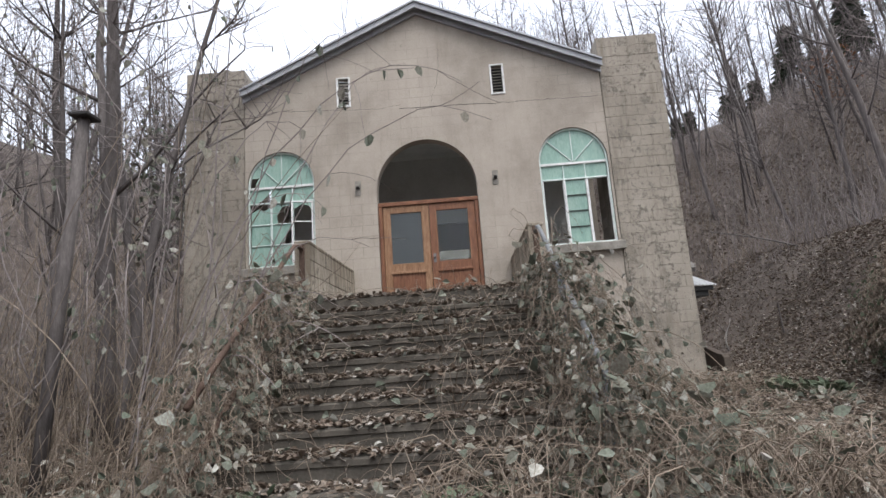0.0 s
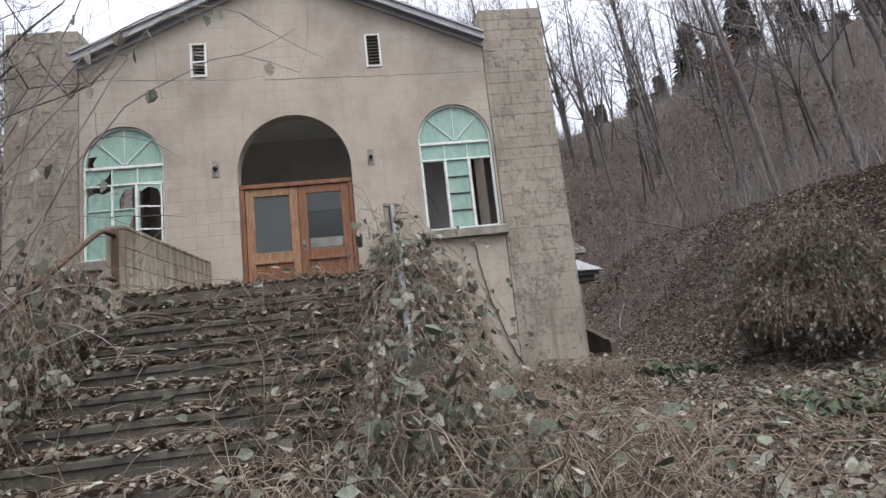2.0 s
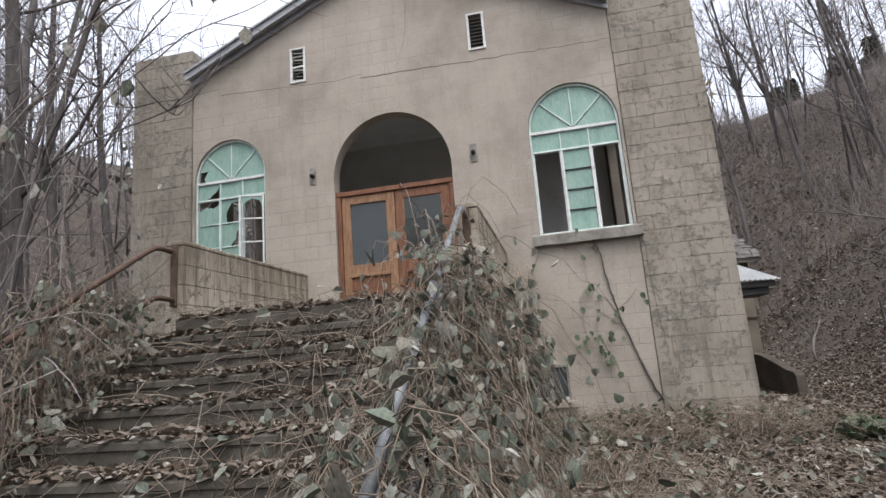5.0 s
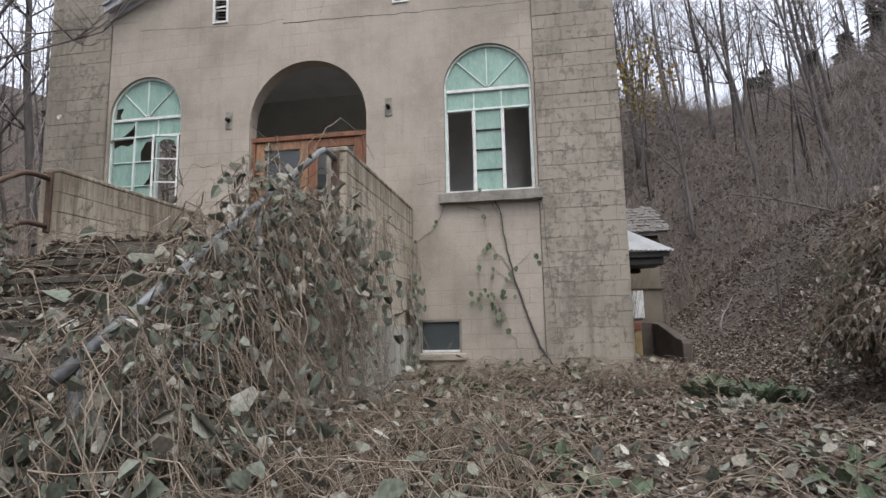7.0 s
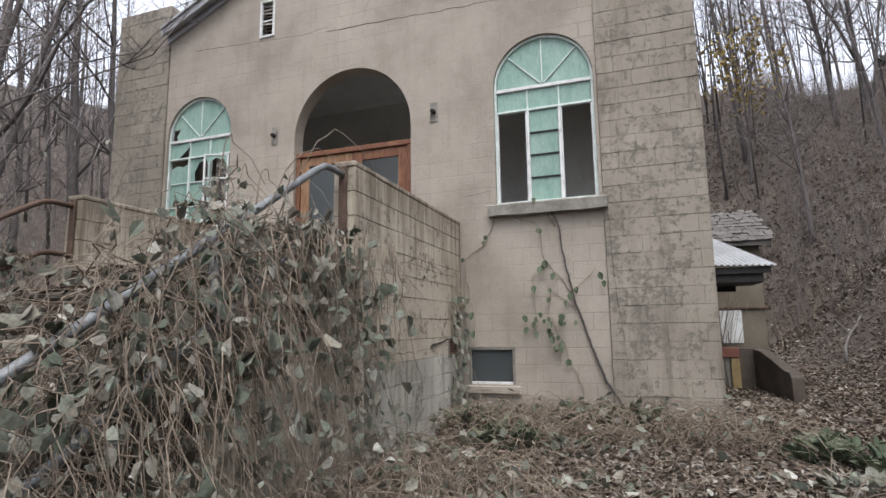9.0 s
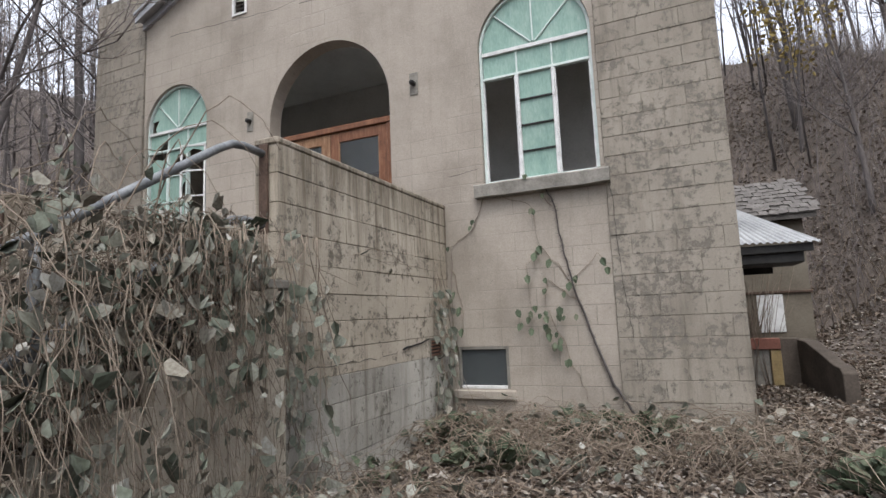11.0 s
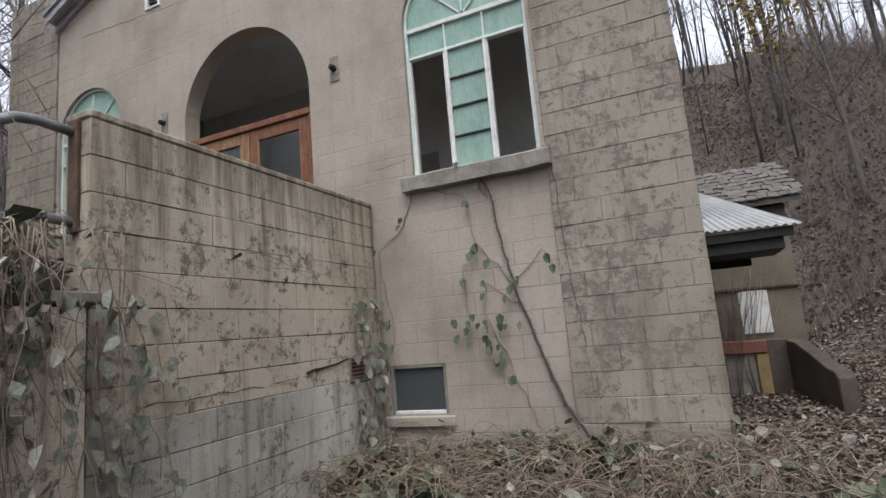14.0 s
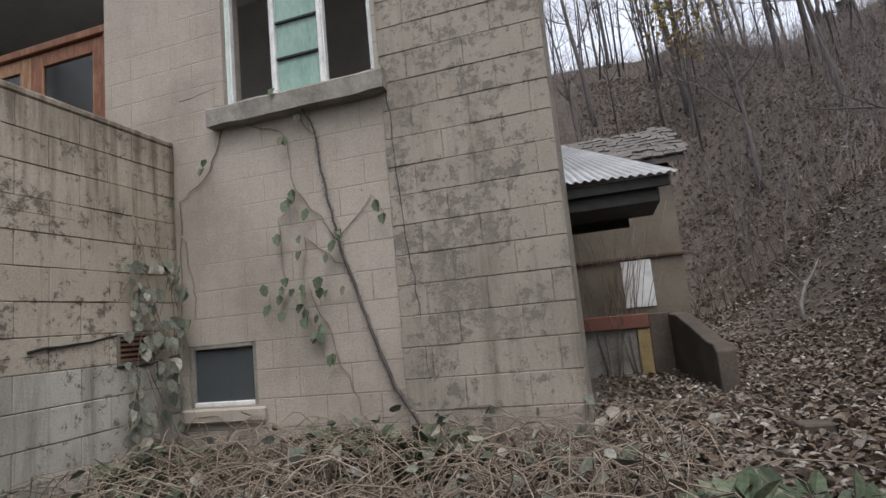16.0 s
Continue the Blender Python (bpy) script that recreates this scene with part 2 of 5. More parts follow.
M_CLAY = material("red clay brick", [(0.13, 0.075, 0.055), (0.2, 0.115, 0.085), (0.24, 0.15, 0.115)], 9, 60, 0.95, 0.4)


# ---- helpers ----
def part(name, bm, mat, parent=None, label="", smooth=False):
    me = bpy.data.meshes.new(name)
    bm.normal_update()
    bm.to_mesh(me)
    bm.free()
    if smooth:
        me.polygons.foreach_set("use_smooth", [True] * len(me.polygons))
    me.materials.append(mat)
    return placed(name, me, parent, label)


def placed(name, me, parent=None, label=""):
    ob = new(name, me)
    if parent:
        ob.parent = parent
    if label:
        ob["label"] = label
    return ob


def box(bm, x0, x1, y0, y1, z0, z1, m=None):
    v = [bm.verts.new((x, y, z)) for x in (x0, x1) for y in (y0, y1) for z in (z0, z1)]
    if m:
        for w in v:
            w.co = m @ w.co
    for f in ((0, 1, 3, 2), (4, 6, 7, 5), (0, 4, 5, 1), (2, 3, 7, 6), (0, 2, 6, 4), (1, 5, 7, 3)):
        bm.faces.new([v[i] for i in f])
    return bm


def boxes(*args):
    bm = bmesh.new()
    for a in args:
        box(bm, *a)
    return bm


def bevelled(bm, w=0.006, seg=1):
    bmesh.ops.bevel(bm, geom=bm.edges[:], offset=w, segments=seg, affect="EDGES")
    return bm


def thing(name, label, category, group="", kind="", at=None):
    ob = new(name)
    ob.empty_display_size = 0.1
    if at:
        ob.matrix_basis = at
    return tagged(ob, label, category, group, kind)


def plate(outline, holes, y0, y1):
    """An upright slab in the x-z plane between y0 and y1, with holes cut through it."""
    loops = [outline] + list(holes)
    tris = geometry.tessellate_polygon([[Vector((x, z, 0)) for x, z in lp] for lp in loops])
    flat = [p for lp in loops for p in lp]
    bm = bmesh.new()
    a = [bm.verts.new((x, y0, z)) for x, z in flat]
    b = [bm.verts.new((x, y1, z)) for x, z in flat]
    for t in tris:
        bm.faces.new([a[i] for i in t])
        bm.faces.new([b[i] for i in reversed(t)])
    k = 0
    for lp in loops:
        n = len(lp)
        for i in range(n):
            j = (i + 1) % n
            bm.faces.new((a[k + i], a[k + j], b[k + j], b[k + i]))
        k += n
    bmesh.ops.recalc_face_normals(bm, faces=bm.faces[:])
    return bm


def arch(cx, half, z0, spring, n=24, r=None):
    r = r or half
    return [(cx - half, z0), (cx + half, z0)] + [(cx + half * math.cos(math.pi * i / n), spring + r * math.sin(math.pi * i / n)) for i in range(n + 1)]


class Geo:
    """Many small tubes and leaves gathered into one mesh."""

    def __init__(self):
        self.v, self.f = [], []

    def tube(self, pts, r0, r1=None, sides=3):
        r1 = r0 if r1 is None else r1
        k, n = len(self.v), len(pts)
        for i, p in enumerate(pts):
            p = Vector(p)
            d = (Vector(pts[min(i + 1, n - 1)]) - Vector(pts[max(i - 1, 0)])).normalized()
            a = d.orthogonal().normalized() if i == 0 else (last - d * last.dot(d)).normalized()
            last = a
            b = d.cross(a)
            r = r0 + (r1 - r0) * i / (n - 1)
            for s in range(sides):
                c = 2 * math.pi * s / sides
                self.v.append(p + a * (r * math.cos(c)) + b * (r * math.sin(c)))
        for i in range(n - 1):
            for s in range(sides):
                t = (s + 1) % sides
                self.f.append((k + i * sides + s, k + i * sides + t, k + (i + 1) * sides + t, k + (i + 1) * sides + s))
        self.f.append(tuple(k + s for s in reversed(range(sides))))
        self.f.append(tuple(k + (n - 1) * sides + s for s in range(sides)))

    def mesh(self, name, mat, smooth=True):
        me = bpy.data.meshes.new(name)
        me.from_pydata([tuple(p) for p in self.v], [], self.f)
        if smooth:
            me.polygons.foreach_set("use_smooth", [True] * len(me.polygons))
        me.materials.append(mat)
        return me


def leaves_mesh(name, mat, pos, along, up, size, width=0.55, curl=0.25):
    """Pointed, folded leaves: pos, along and up are n x 3 arrays, size n."""
    n = len(pos)
    along = along / np.linalg.norm(along, axis=1, keepdims=True)
    side = np.cross(along, up)
    side /= np.linalg.norm(side, axis=1, keepdims=True) + 1e-9
    nor = np.cross(side, along)
    s = size[:, None]
    shape = ((0, 0, 0), (0.3, 0.5, 1), (0.7, 0.38, 1), (1, 0, 0.4), (0.7, -0.38, 1), (0.3, -0.5, 1), (0.5, 0, 0))
    bend = (np.random.rand(n)[:, None] * 2 - 0.6) * curl
    v = np.stack([pos + s * (along * a + side * (b * 2 * width * 0.6) + nor * (c * bend)) for a, b, c in shape], 1).reshape(-1, 3)
    f = np.array([(0, 6, 1), (1, 6, 2), (2, 6, 3), (3, 6, 4), (4, 6, 5), (5, 6, 0)])
    f = (f[None] + 7 * np.arange(n)[:, None, None]).reshape(-1, 3)
    me = bpy.data.meshes.new(name)
    me.from_pydata(v.tolist(), [], f.tolist())
    me.materials.append(mat)
    return me


def unit(n):
    d = np.random.randn(n, 3)
    return d / np.linalg.norm(d, axis=1, keepdims=True)


from mathutils import geometry

U = random.uniform

# ---- plan ----
YF = 10.54          # front face of the building
CX = -0.80          # its middle
DEEP = 9.0          # its depth
FLOOR = 2.83        # porch and ground floor
W2 = 4.565          # half width to the outside of the corner piers
WIN = 2.745         # window's middle from the building's middle
WH = 0.635           # half a window's width
SILL, SPRING = 3.83, 5.41
COURSE = 0.2032     # one course of block
WX0, WX1, WY, WTOP = 1.42, 1.62, 7.70, 3.65   # wing walls: inside, outside, front end, top
N_STEP, RISE, RUN, STEP_W = 9, 0.185, 0.305, 1.66


def rise(x, y):
    """Height of the ground."""
    z = 0.75 + 0.045 * min(max(y, -6), 12) + 0.03 * min(max(0, y - 12), 20)
    bank = min(1.0, max(0.0, (x - 5.4 - 0.06 * max(0, y - 12)) / 4.6))
    hill = 3.2 * bank * bank * (3 - 2 * bank) * min(1, max(0, (y + 4) / 10)) + 0.5 * max(0, x - 14)
    dip, west = min(1.0, max(0.0, (x - 6) / 14)), min(1.0, max(0.0, (-3 - x) / 10))
    hill += (0.78 - 0.3 * dip * dip * (3 - 2 * dip) - 0.4 * west) * max(0, y - 22) + 0.12 * max(0, -y - 25)
    hill += 0.15 * max(0, -7 - x) + 0.4 * max(0, -14 - x)
    hill = hill if hill < 15 else 15 + 10 * (1 - math.exp(-(hill - 15) / 10))
    hill *= 1 + 0.1 * noise.noise(Vector((x * 0.03, y * 0.03, 7)))
    z += hill + 0.05 * noise.noise(Vector((x * 0.7, y * 0.7, 0)))
    z += 0.5 * min(1, max(0, (abs(x) - 7) / 12)) * noise.noise(Vector((x * 0.2, y * 0.2, 3)))
    d = max(0.0, 1 - ((x - 0.2) ** 2 / 6 + (y - 5.0) ** 2 / 2.5))
    return z + 0.16 * d


def inside(x, y):
    """Is this under the building, the porch or the steps?"""
    if CX - W2 < x < CX + W2 and y > YF - 0.04 and y < YF + DEEP + 0.3:
        return True
    if abs(x - CX) < WX1 and WY - 0.1 < y <= YF:
        return True
    return abs(x - CX) < STEP_W and 7.6 - N_STEP * RUN < y < WY


def surface(x, y):
    """Height of what dead leaves lie on."""
    if abs(x - CX) < WX0 and 7.6 < y < YF:
        return FLOOR
    if abs(x - CX) < STEP_W and 7.6 - N_STEP * RUN < y <= 7.6:
        return max(FLOOR - RISE * math.ceil((7.6 - y) / RUN), rise(x, y))
    return rise(x, y)


def ground_sheet():
    bm = bmesh.new()
    s, v, d = [], 0.0, 0.25
    while v < 14:
        s.append(v)
        v += d
    while v < 420:
        s.append(v)
        d *= 1.12
        v += d
    xs = [2 - v for v in reversed(s[1:])] + [2 + v for v in s]
    ys = [6 - v for v in reversed(s[1:])] + [6 + v for v in s]
    g = [[bm.verts.new((x, y, rise(x, y))) for x in xs] for y in ys]
    for j in range(len(ys) - 1):
        for i in range(len(xs) - 1):
            bm.faces.new((g[j][i], g[j][i + 1], g[j + 1][i + 1], g[j + 1][i]))
    return tagged(part("ground", bm, M_GROUND, smooth=True), "brown leaf-strewn ground sloping up to wooded hills", "ground", kind="structure")


ground_sheet()

# ---- building ----
door_hole = arch(CX, 0.935, FLOOR, 5.09, r=0.96)
wl_hole = arch(CX - WIN, WH, SILL, SPRING)
wr_hole = arch(CX + WIN, WH, SILL, SPRING)
bw_hole = [(0.9, 1.59), (1.49, 1.59), (1.49, 2.04), (0.9, 2.04)]
VENTS = (CX - 1.485, CX + 1.485)
vent_holes = [[(c - 0.11, 6.86), (c + 0.11, 6.86), (c + 0.11, 7.42), (c - 0.11, 7.42)] for c in VENTS]
PX = 3.42           # inner side of the piers from the middle
front = [(CX - PX, 0.2), (CX + PX, 0.2), (CX + PX, 7.15), (CX, 8.7), (CX - PX, 7.15)]
wall_front = part("wall_front", plate(front, [door_hole, wl_hole, wr_hole, bw_hole] + vent_holes, YF, YF + 0.22), M_PLASTER)
tagged(wall_front, "cream painted concrete block front wall with arched openings", "wall", kind="structure")
piers = []
for sgn, nm in ((-1, "wall_west"), (1, "wall_east")):
    x0, x1 = sorted((CX + sgn * (PX + 0.02), CX + sgn * (PX + 0.22)))
    tagged(part(nm, boxes((x0, x1, YF + 0.8, YF + DEEP, 0.2, 3.9), (x0, x1, YF + 0.8, YF + DEEP, 5.9, 7.1), *[(x0, x1, YF + a, YF + b, 3.9, 5.9) for a, b in ((0.8, 1.2), (2.3, 3.6), (5.0, 6.2), (7.6, DEEP))]), M_PLASTER), "cream painted concrete block side wall", "wall", kind="structure")
    x0, x1 = sorted((CX + sgn * (PX + 0.003), CX + sgn * W2))
    pier = part("corner_pier", boxes((x0 + 0.012, x1 - 0.012, YF - 0.02, YF + 0.8, 0.2, 7.78)), M_BLOCK)
    tagged(pier, "weathered cream concrete block corner pier", "pier", "corner piers", "structure")
    piers.append((pier, x0, x1))
tagged(part("wall_back", boxes((CX - 3.62, CX + 3.62, YF + DEEP, YF + DEEP + 0.2, 0.2, 7.1)), M_DARK), "plain back wall", "wall", kind="structure")
tagged(part("floor", boxes((CX - 3.43, CX + 3.43, YF + 0.22, YF + DEEP, FLOOR - 0.2, FLOOR - 0.004)), M_DARK), "dusty bare floor of the hall", "floor", kind="structure")
tagged(part("ceiling", boxes((CX - 3.43, CX + 3.43, YF + 0.22, YF + DEEP, 6.6, 6.7)), M_DARK), "stained plaster ceiling of the hall", "ceiling", kind="structure")
lobby = [(CX - 3.43, FLOOR), (CX - 1.3, FLOOR), (CX - 1.3, 5.0), (CX + 1.3, 5.0), (CX + 1.3, FLOOR), (CX + 3.43, FLOOR), (CX + 3.43, 6.6), (CX - 3.43, 6.6)]
tagged(part("wall_lobby", plate(lobby, [], YF + 2.6, YF + 2.7), M_DARK), "dim plaster partition behind the entrance", "wall", kind="structure")
RK = (8.7 - 7.15) / PX


def roof():
    r = thing("roof", "grey gabled roof with weathered eave boards", "roof", kind="structure")
    for sgn in (-1, 1):
        e = PX + 0.03
        def slab(y0, y1, lift, thick):
            bm = bmesh.new()
            a = [(CX, 8.7 + lift + thick), (CX + sgn * e, 8.7 - RK * e + lift + thick), (CX + sgn * e, 8.7 - RK * e + lift), (CX, 8.7 + lift)]
            v0 = [bm.verts.new((x, y0, z)) for x, z in a]
            v1 = [bm.verts.new((x, y1, z)) for x, z in a]
            bm.faces.new(v0), bm.faces.new(v1)
            for i in range(4):
                bm.faces.new((v0[i], v0[(i + 1) % 4], v1[(i + 1) % 4], v1[i]))
            bmesh.ops.recalc_face_normals(bm, faces=bm.faces[:])
            return bm
        part("roof_deck", slab(YF - 0.16, YF + DEEP + 0.2, 0.055, 0.06), M_EAVE, r)
        part("fascia", slab(YF - 0.19, YF - 0.163, 0.0, 0.11), M_EAVE, r)
        part("moulding", slab(YF - 0.225, YF - 0.163, 0.112, 0.035), M_EAVE, r)
        part("frieze_board", slab(YF - 0.05, YF - 0.003, -0.06, 0.11), M_EAVE, r)


roof()

# wing walls, porch and steps
wings = []
for sgn in (-1, 1):
    x0, x1 = sorted((CX + sgn * WX0, CX + sgn * WX1))
    w = part("wing_wall", boxes((x0 + 0.012, x1 - 0.012, WY + 0.012, YF, 0.2, WTOP - 0.02)), M_MORTAR)
    wings.append((tagged(w, "stained cream concrete block wall beside the porch", "wall", "porch wing walls", "structure"), x0, x1))
tagged(part("porch", boxes((CX - WX0, CX + WX0, 7.60, YF, 0.2, FLOOR)), M_CONCRETE), "dark concrete porch slab strewn with leaves", "porch", kind="structure")
for sgn in (-1, 1):
    x0, x1 = sorted((CX + sgn * (STEP_W + 0.003), CX + sgn * (STEP_W + 0.1)))
    line = [(7.6, 0.3)]
    for k in range(1, N_STEP + 1):
        line += [(7.6 - (k - 1) * RUN, FLOOR - k * RISE - 0.07), (7.6 - k * RUN, FLOOR - k * RISE - 0.07)]
    line.append((7.6 - N_STEP * RUN, 0.3))
    cheek = bmesh.new()
    sides = [[cheek.verts.new((x, y, z)) for y, z in line] for x in (x0, x1)]
    cheek.faces.new(sides[0]), cheek.faces.new(sides[1])
    for i in range(len(line)):
        j = (i + 1) % len(line)
        cheek.faces.new((sides[0][i], sides[0][j], sides[1][j], sides[1][i]))
    bmesh.ops.recalc_face_normals(cheek, faces=cheek.faces[:])
    tagged(part("step_cheek", cheek, M_WING), "stained cream side wall of the steps", "wall", "step side walls", "structure")
for k in range(1, N_STEP + 1):
    z, y = FLOOR - k * RISE, 7.60 - k * RUN
    bm = bmesh.new()
    n = 24
    rows = []
    for j in range(n + 1):
        x = CX - STEP_W + 2 * STEP_W * j / n
        dy, dz = 0.012 * noise.noise(Vector((x * 3, k, 0))), 0.008 * noise.noise(Vector((x * 2, k, 5)))
        rows.append([bm.verts.new(p) for p in ((x, y + RUN, z), (x, y + 0.012 + dy, z + dz), (x, y + dy, z - 0.014 + dz), (x, y + dy, z - 0.055), (x, y + 0.02, z - 0.065), (x, y + 0.02, 0.3), (x, y + RUN, 0.3))])
    for a, b in zip(rows, rows[1:]):
        for i in range(7):
            bm.faces.new((a[i], a[(i + 1) % 7], b[(i + 1) % 7], b[i]))
    bm.faces.new(rows[0]), bm.faces.new(list(reversed(rows[-1])))
    bmesh.ops.recalc_face_normals(bm, faces=bm.faces[:])
    tagged(part("step", bm, M_CONCRETE), "mossy concrete step strewn with dead leaves", "step", "porch steps", "structure")

# ---- entrance ----
def entrance():
    y0 = YF + 0.06
    d = thing("door_1", "worn wooden double door with glazed tops, closed under an open arch", "door", kind="structure")
    zt = 4.885
    part("transom_bar", bevelled(boxes((CX - 0.93, CX + 0.93, y0 - 0.02, y0 + 0.09, zt - 0.075, zt)), 0.008), M_WOOD, d)
    for s in (-1, 1):
        x0, x1 = sorted((CX + s * 0.86, CX + s * 0.93))
        part("door_jamb", bevelled(boxes((x0, x1, y0 - 0.015, y0 + 0.085, FLOOR, zt - 0.078)), 0.008), M_WOOD, d)
    for s in (-1, 1):
        x0, x1 = sorted((CX + s * 0.004, CX + s * 0.855))
        mat = M_WOOD2 if s < 0 else M_WOOD
        y1, y2 = y0 + 0.012, y0 + 0.057
        zb, ztop = FLOOR + 0.012, zt - 0.082
        leaf = thing("door_leaf", "", "")
        leaf.parent = d
        st = 0.125
        part("stile", bevelled(boxes((x0, x0 + st, y1, y2, zb, ztop)), 0.005), mat, leaf)
        part("stile", bevelled(boxes((x1 - st, x1, y1, y2, zb, ztop)), 0.005), mat, leaf)
        part("top_rail", bevelled(boxes((x0 + st, x1 - st, y1, y2, ztop - 0.13, ztop)), 0.005), mat, leaf)
        part("lock_rail", bevelled(boxes((x0 + st, x1 - st, y1, y2, zb + 0.72, zb + 0.88)), 0.005), mat, leaf)
        part("bottom_rail", bevelled(boxes((x0 + st, x1 - st, y1, y2, zb, zb + 0.2)), 0.005), mat, leaf)
        part("panel", bevelled(boxes((x0 + st, x1 - st, y1 + 0.016, y2 - 0.016, zb + 0.2, zb + 0.72)), 0.004), M_WOOD, leaf)
        part("rail_moulding", bevelled(boxes((x0 + st - 0.02, x1 - st + 0.02, y1 - 0.018, y1 - 0.001, zb + 0.69, zb + 0.735)), 0.006), mat, leaf)
        # left pane has the reflection painted in as grey, right pane is clear
        g = part("pane", boxes((x0 + st, x1 - st, y1 + 0.02, y1 + 0.025, zb + 0.88, ztop - 0.13)), M_REFLGREY if s < 0 else M_GLASS, leaf, "old door glass")
        g.visible_shadow = False
        bead = [(x0 + st, x0 + st + 0.014, zb + 0.88, ztop - 0.13), (x1 - st - 0.014, x1 - st, zb + 0.88, ztop - 0.13)]
        for a, b, c, e in bead:
            part("glazing_bead", boxes((a, b, y1 + 0.004, y1 + 0.018, c, e)), M_WOOD2, leaf)
        if s > 0:
            part("lock_plate", bevelled(boxes((x0 + 0.035, x0 + 0.085, y1 - 0.006, y1 - 0.001, zb + 0.86, zb + 1.03)), 0.002), M_PIPE, leaf, "tarnished metal lock plate")
            bm = bmesh.new()
            bmesh.ops.create_uvsphere(bm, u_segments=12, v_segments=8, radius=0.026)
            bmesh.ops.translate(bm, verts=bm.verts, vec=(x0 + 0.06, y1 - 0.04, zb + 0.95))
            part("door_knob", bm, M_PIPE, leaf, "dull metal knob", smooth=True)
            part("paper_strip", bevelled(boxes((x0 + st + 0.03, x1 - st - 0.03, y1 + 0.03, y1 + 0.034, zb + 0.9, zb + 1.06)), 0.001), M_SILL, leaf, "pale paper behind the glass")
    return d


entrance()


def wall_lamp(x):
    l = thing("wall_lamp", "broken wall lamp with a bare dark socket on a pale plate", "wall lamp", "entrance wall lamps")
    part("backplate", bevelled(boxes((x - 0.055, x + 0.055, YF - 0.012, YF, 5.05, 5.33)), 0.003), M_SILL, l, "grey plaster plate")
    g = Geo()
    g.tube([(x, YF - 0.012, 5.19), (x, YF - 0.06, 5.19), (x, YF - 0.075, 5.185)], 0.034, 0.03, 10)
    part_ob = placed("socket", g.mesh("socket", M_BLACK), l, "black metal socket")
    return part_ob


for sx in (-1, 1):
    wall_lamp(CX + sx * 1.28)


def gable_vent(cx):
    v = thing("gable_vent", "narrow white-framed louvre vent high in the gable", "vent", "gable vents", "structure")
    z0, z1 = 6.86, 7.42
    for a in ((cx - 0.135, cx - 0.1, z0 - 0.03, z1 + 0.03), (cx + 0.1, cx + 0.135, z0 - 0.03, z1 + 0.03)):
        part("vent_stile", bevelled(boxes((a[0], a[1], YF - 0.02, YF + 0.03, a[2], a[3])), 0.004), M_WHITE, v)
    for z in (z0 - 0.03, z1):
        part("vent_rail", bevelled(boxes((cx - 0.098, cx + 0.098, YF - 0.02, YF + 0.03, z, z + 0.03)), 0.004), M_WHITE, v)
    part("backing", boxes((cx - 0.105, cx + 0.105, YF + 0.12, YF + 0.13, z0, z1)), M_BLACK, v)
    broken = cx < CX
    for i in range(9):
        z = z0 + 0.035 + i * 0.06
        tilt = 35 + (random.choice((0, 25, -30)) if broken and i in (3, 4, 6, 7) else 0)
        m = Matrix.Translation((cx, YF + 0.03, z)) @ pose(0, 0, 0, tilt, U(-9, 9) if broken else 0, 0)
        bm = bmesh.new()
        box(bm, -0.1, 0.1, -0.028, 0.028, -0.004, 0.004, m)
        part("slat", bm, M_SILL if not broken or i % 4 else M_WHITE, v)


for vx in VENTS:
    gable_vent(vx)


# ---- arched windows ----
def shard(poly, y, mat, parent, nm="pane"):
    bm = bmesh.new()
    a = [bm.verts.new((x, y, z)) for x, z in poly]
    b = [bm.verts.new((x, y + 0.005, z)) for x, z in poly]
    bm.faces.new(a), bm.faces.new(list(reversed(b)))
    n = len(poly)
    for i in range(n):
        bm.faces.new((a[i], a[(i + 1) % n], b[(i + 1) % n], b[i]))
    bmesh.ops.recalc_face_normals(bm, faces=bm.faces[:])
    return part(nm, bm, mat, parent)


def window_sill(parent, cx):
    bm = bmesh.new()
    n = 16
    rows = []
    for j in range(n + 1):
        x = cx - WH - 0.09 + (2 * WH + 0.18) * j / n
        w = [0.012 * noise.noise(Vector((x * 4, q, 1))) for q in range(4)]
        rows.append([bm.verts.new(p) for p in ((x, YF + 0.1, SILL), (x, YF - 0.09 + w[0], SILL - 0.012 + w[1]), (x, YF - 0.105 + w[0], SILL - 0.03), (x, YF - 0.1 + w[2], SILL - 0.16 + w[3]), (x, YF + 0.1, SILL - 0.165))])
    for a, b in zip(rows, rows[1:]):
        for i in range(5):
            bm.faces.new((a[i], a[(i + 1) % 5], b[(i + 1) % 5], b[i]))
    bm.faces.new(rows[0]), bm.faces.new(list(reversed(rows[-1])))
    bmesh.ops.recalc_face_normals(bm, faces=bm.faces[:])
    part("window_sill", bm, M_SILL, parent, "rough chipped concrete sill")


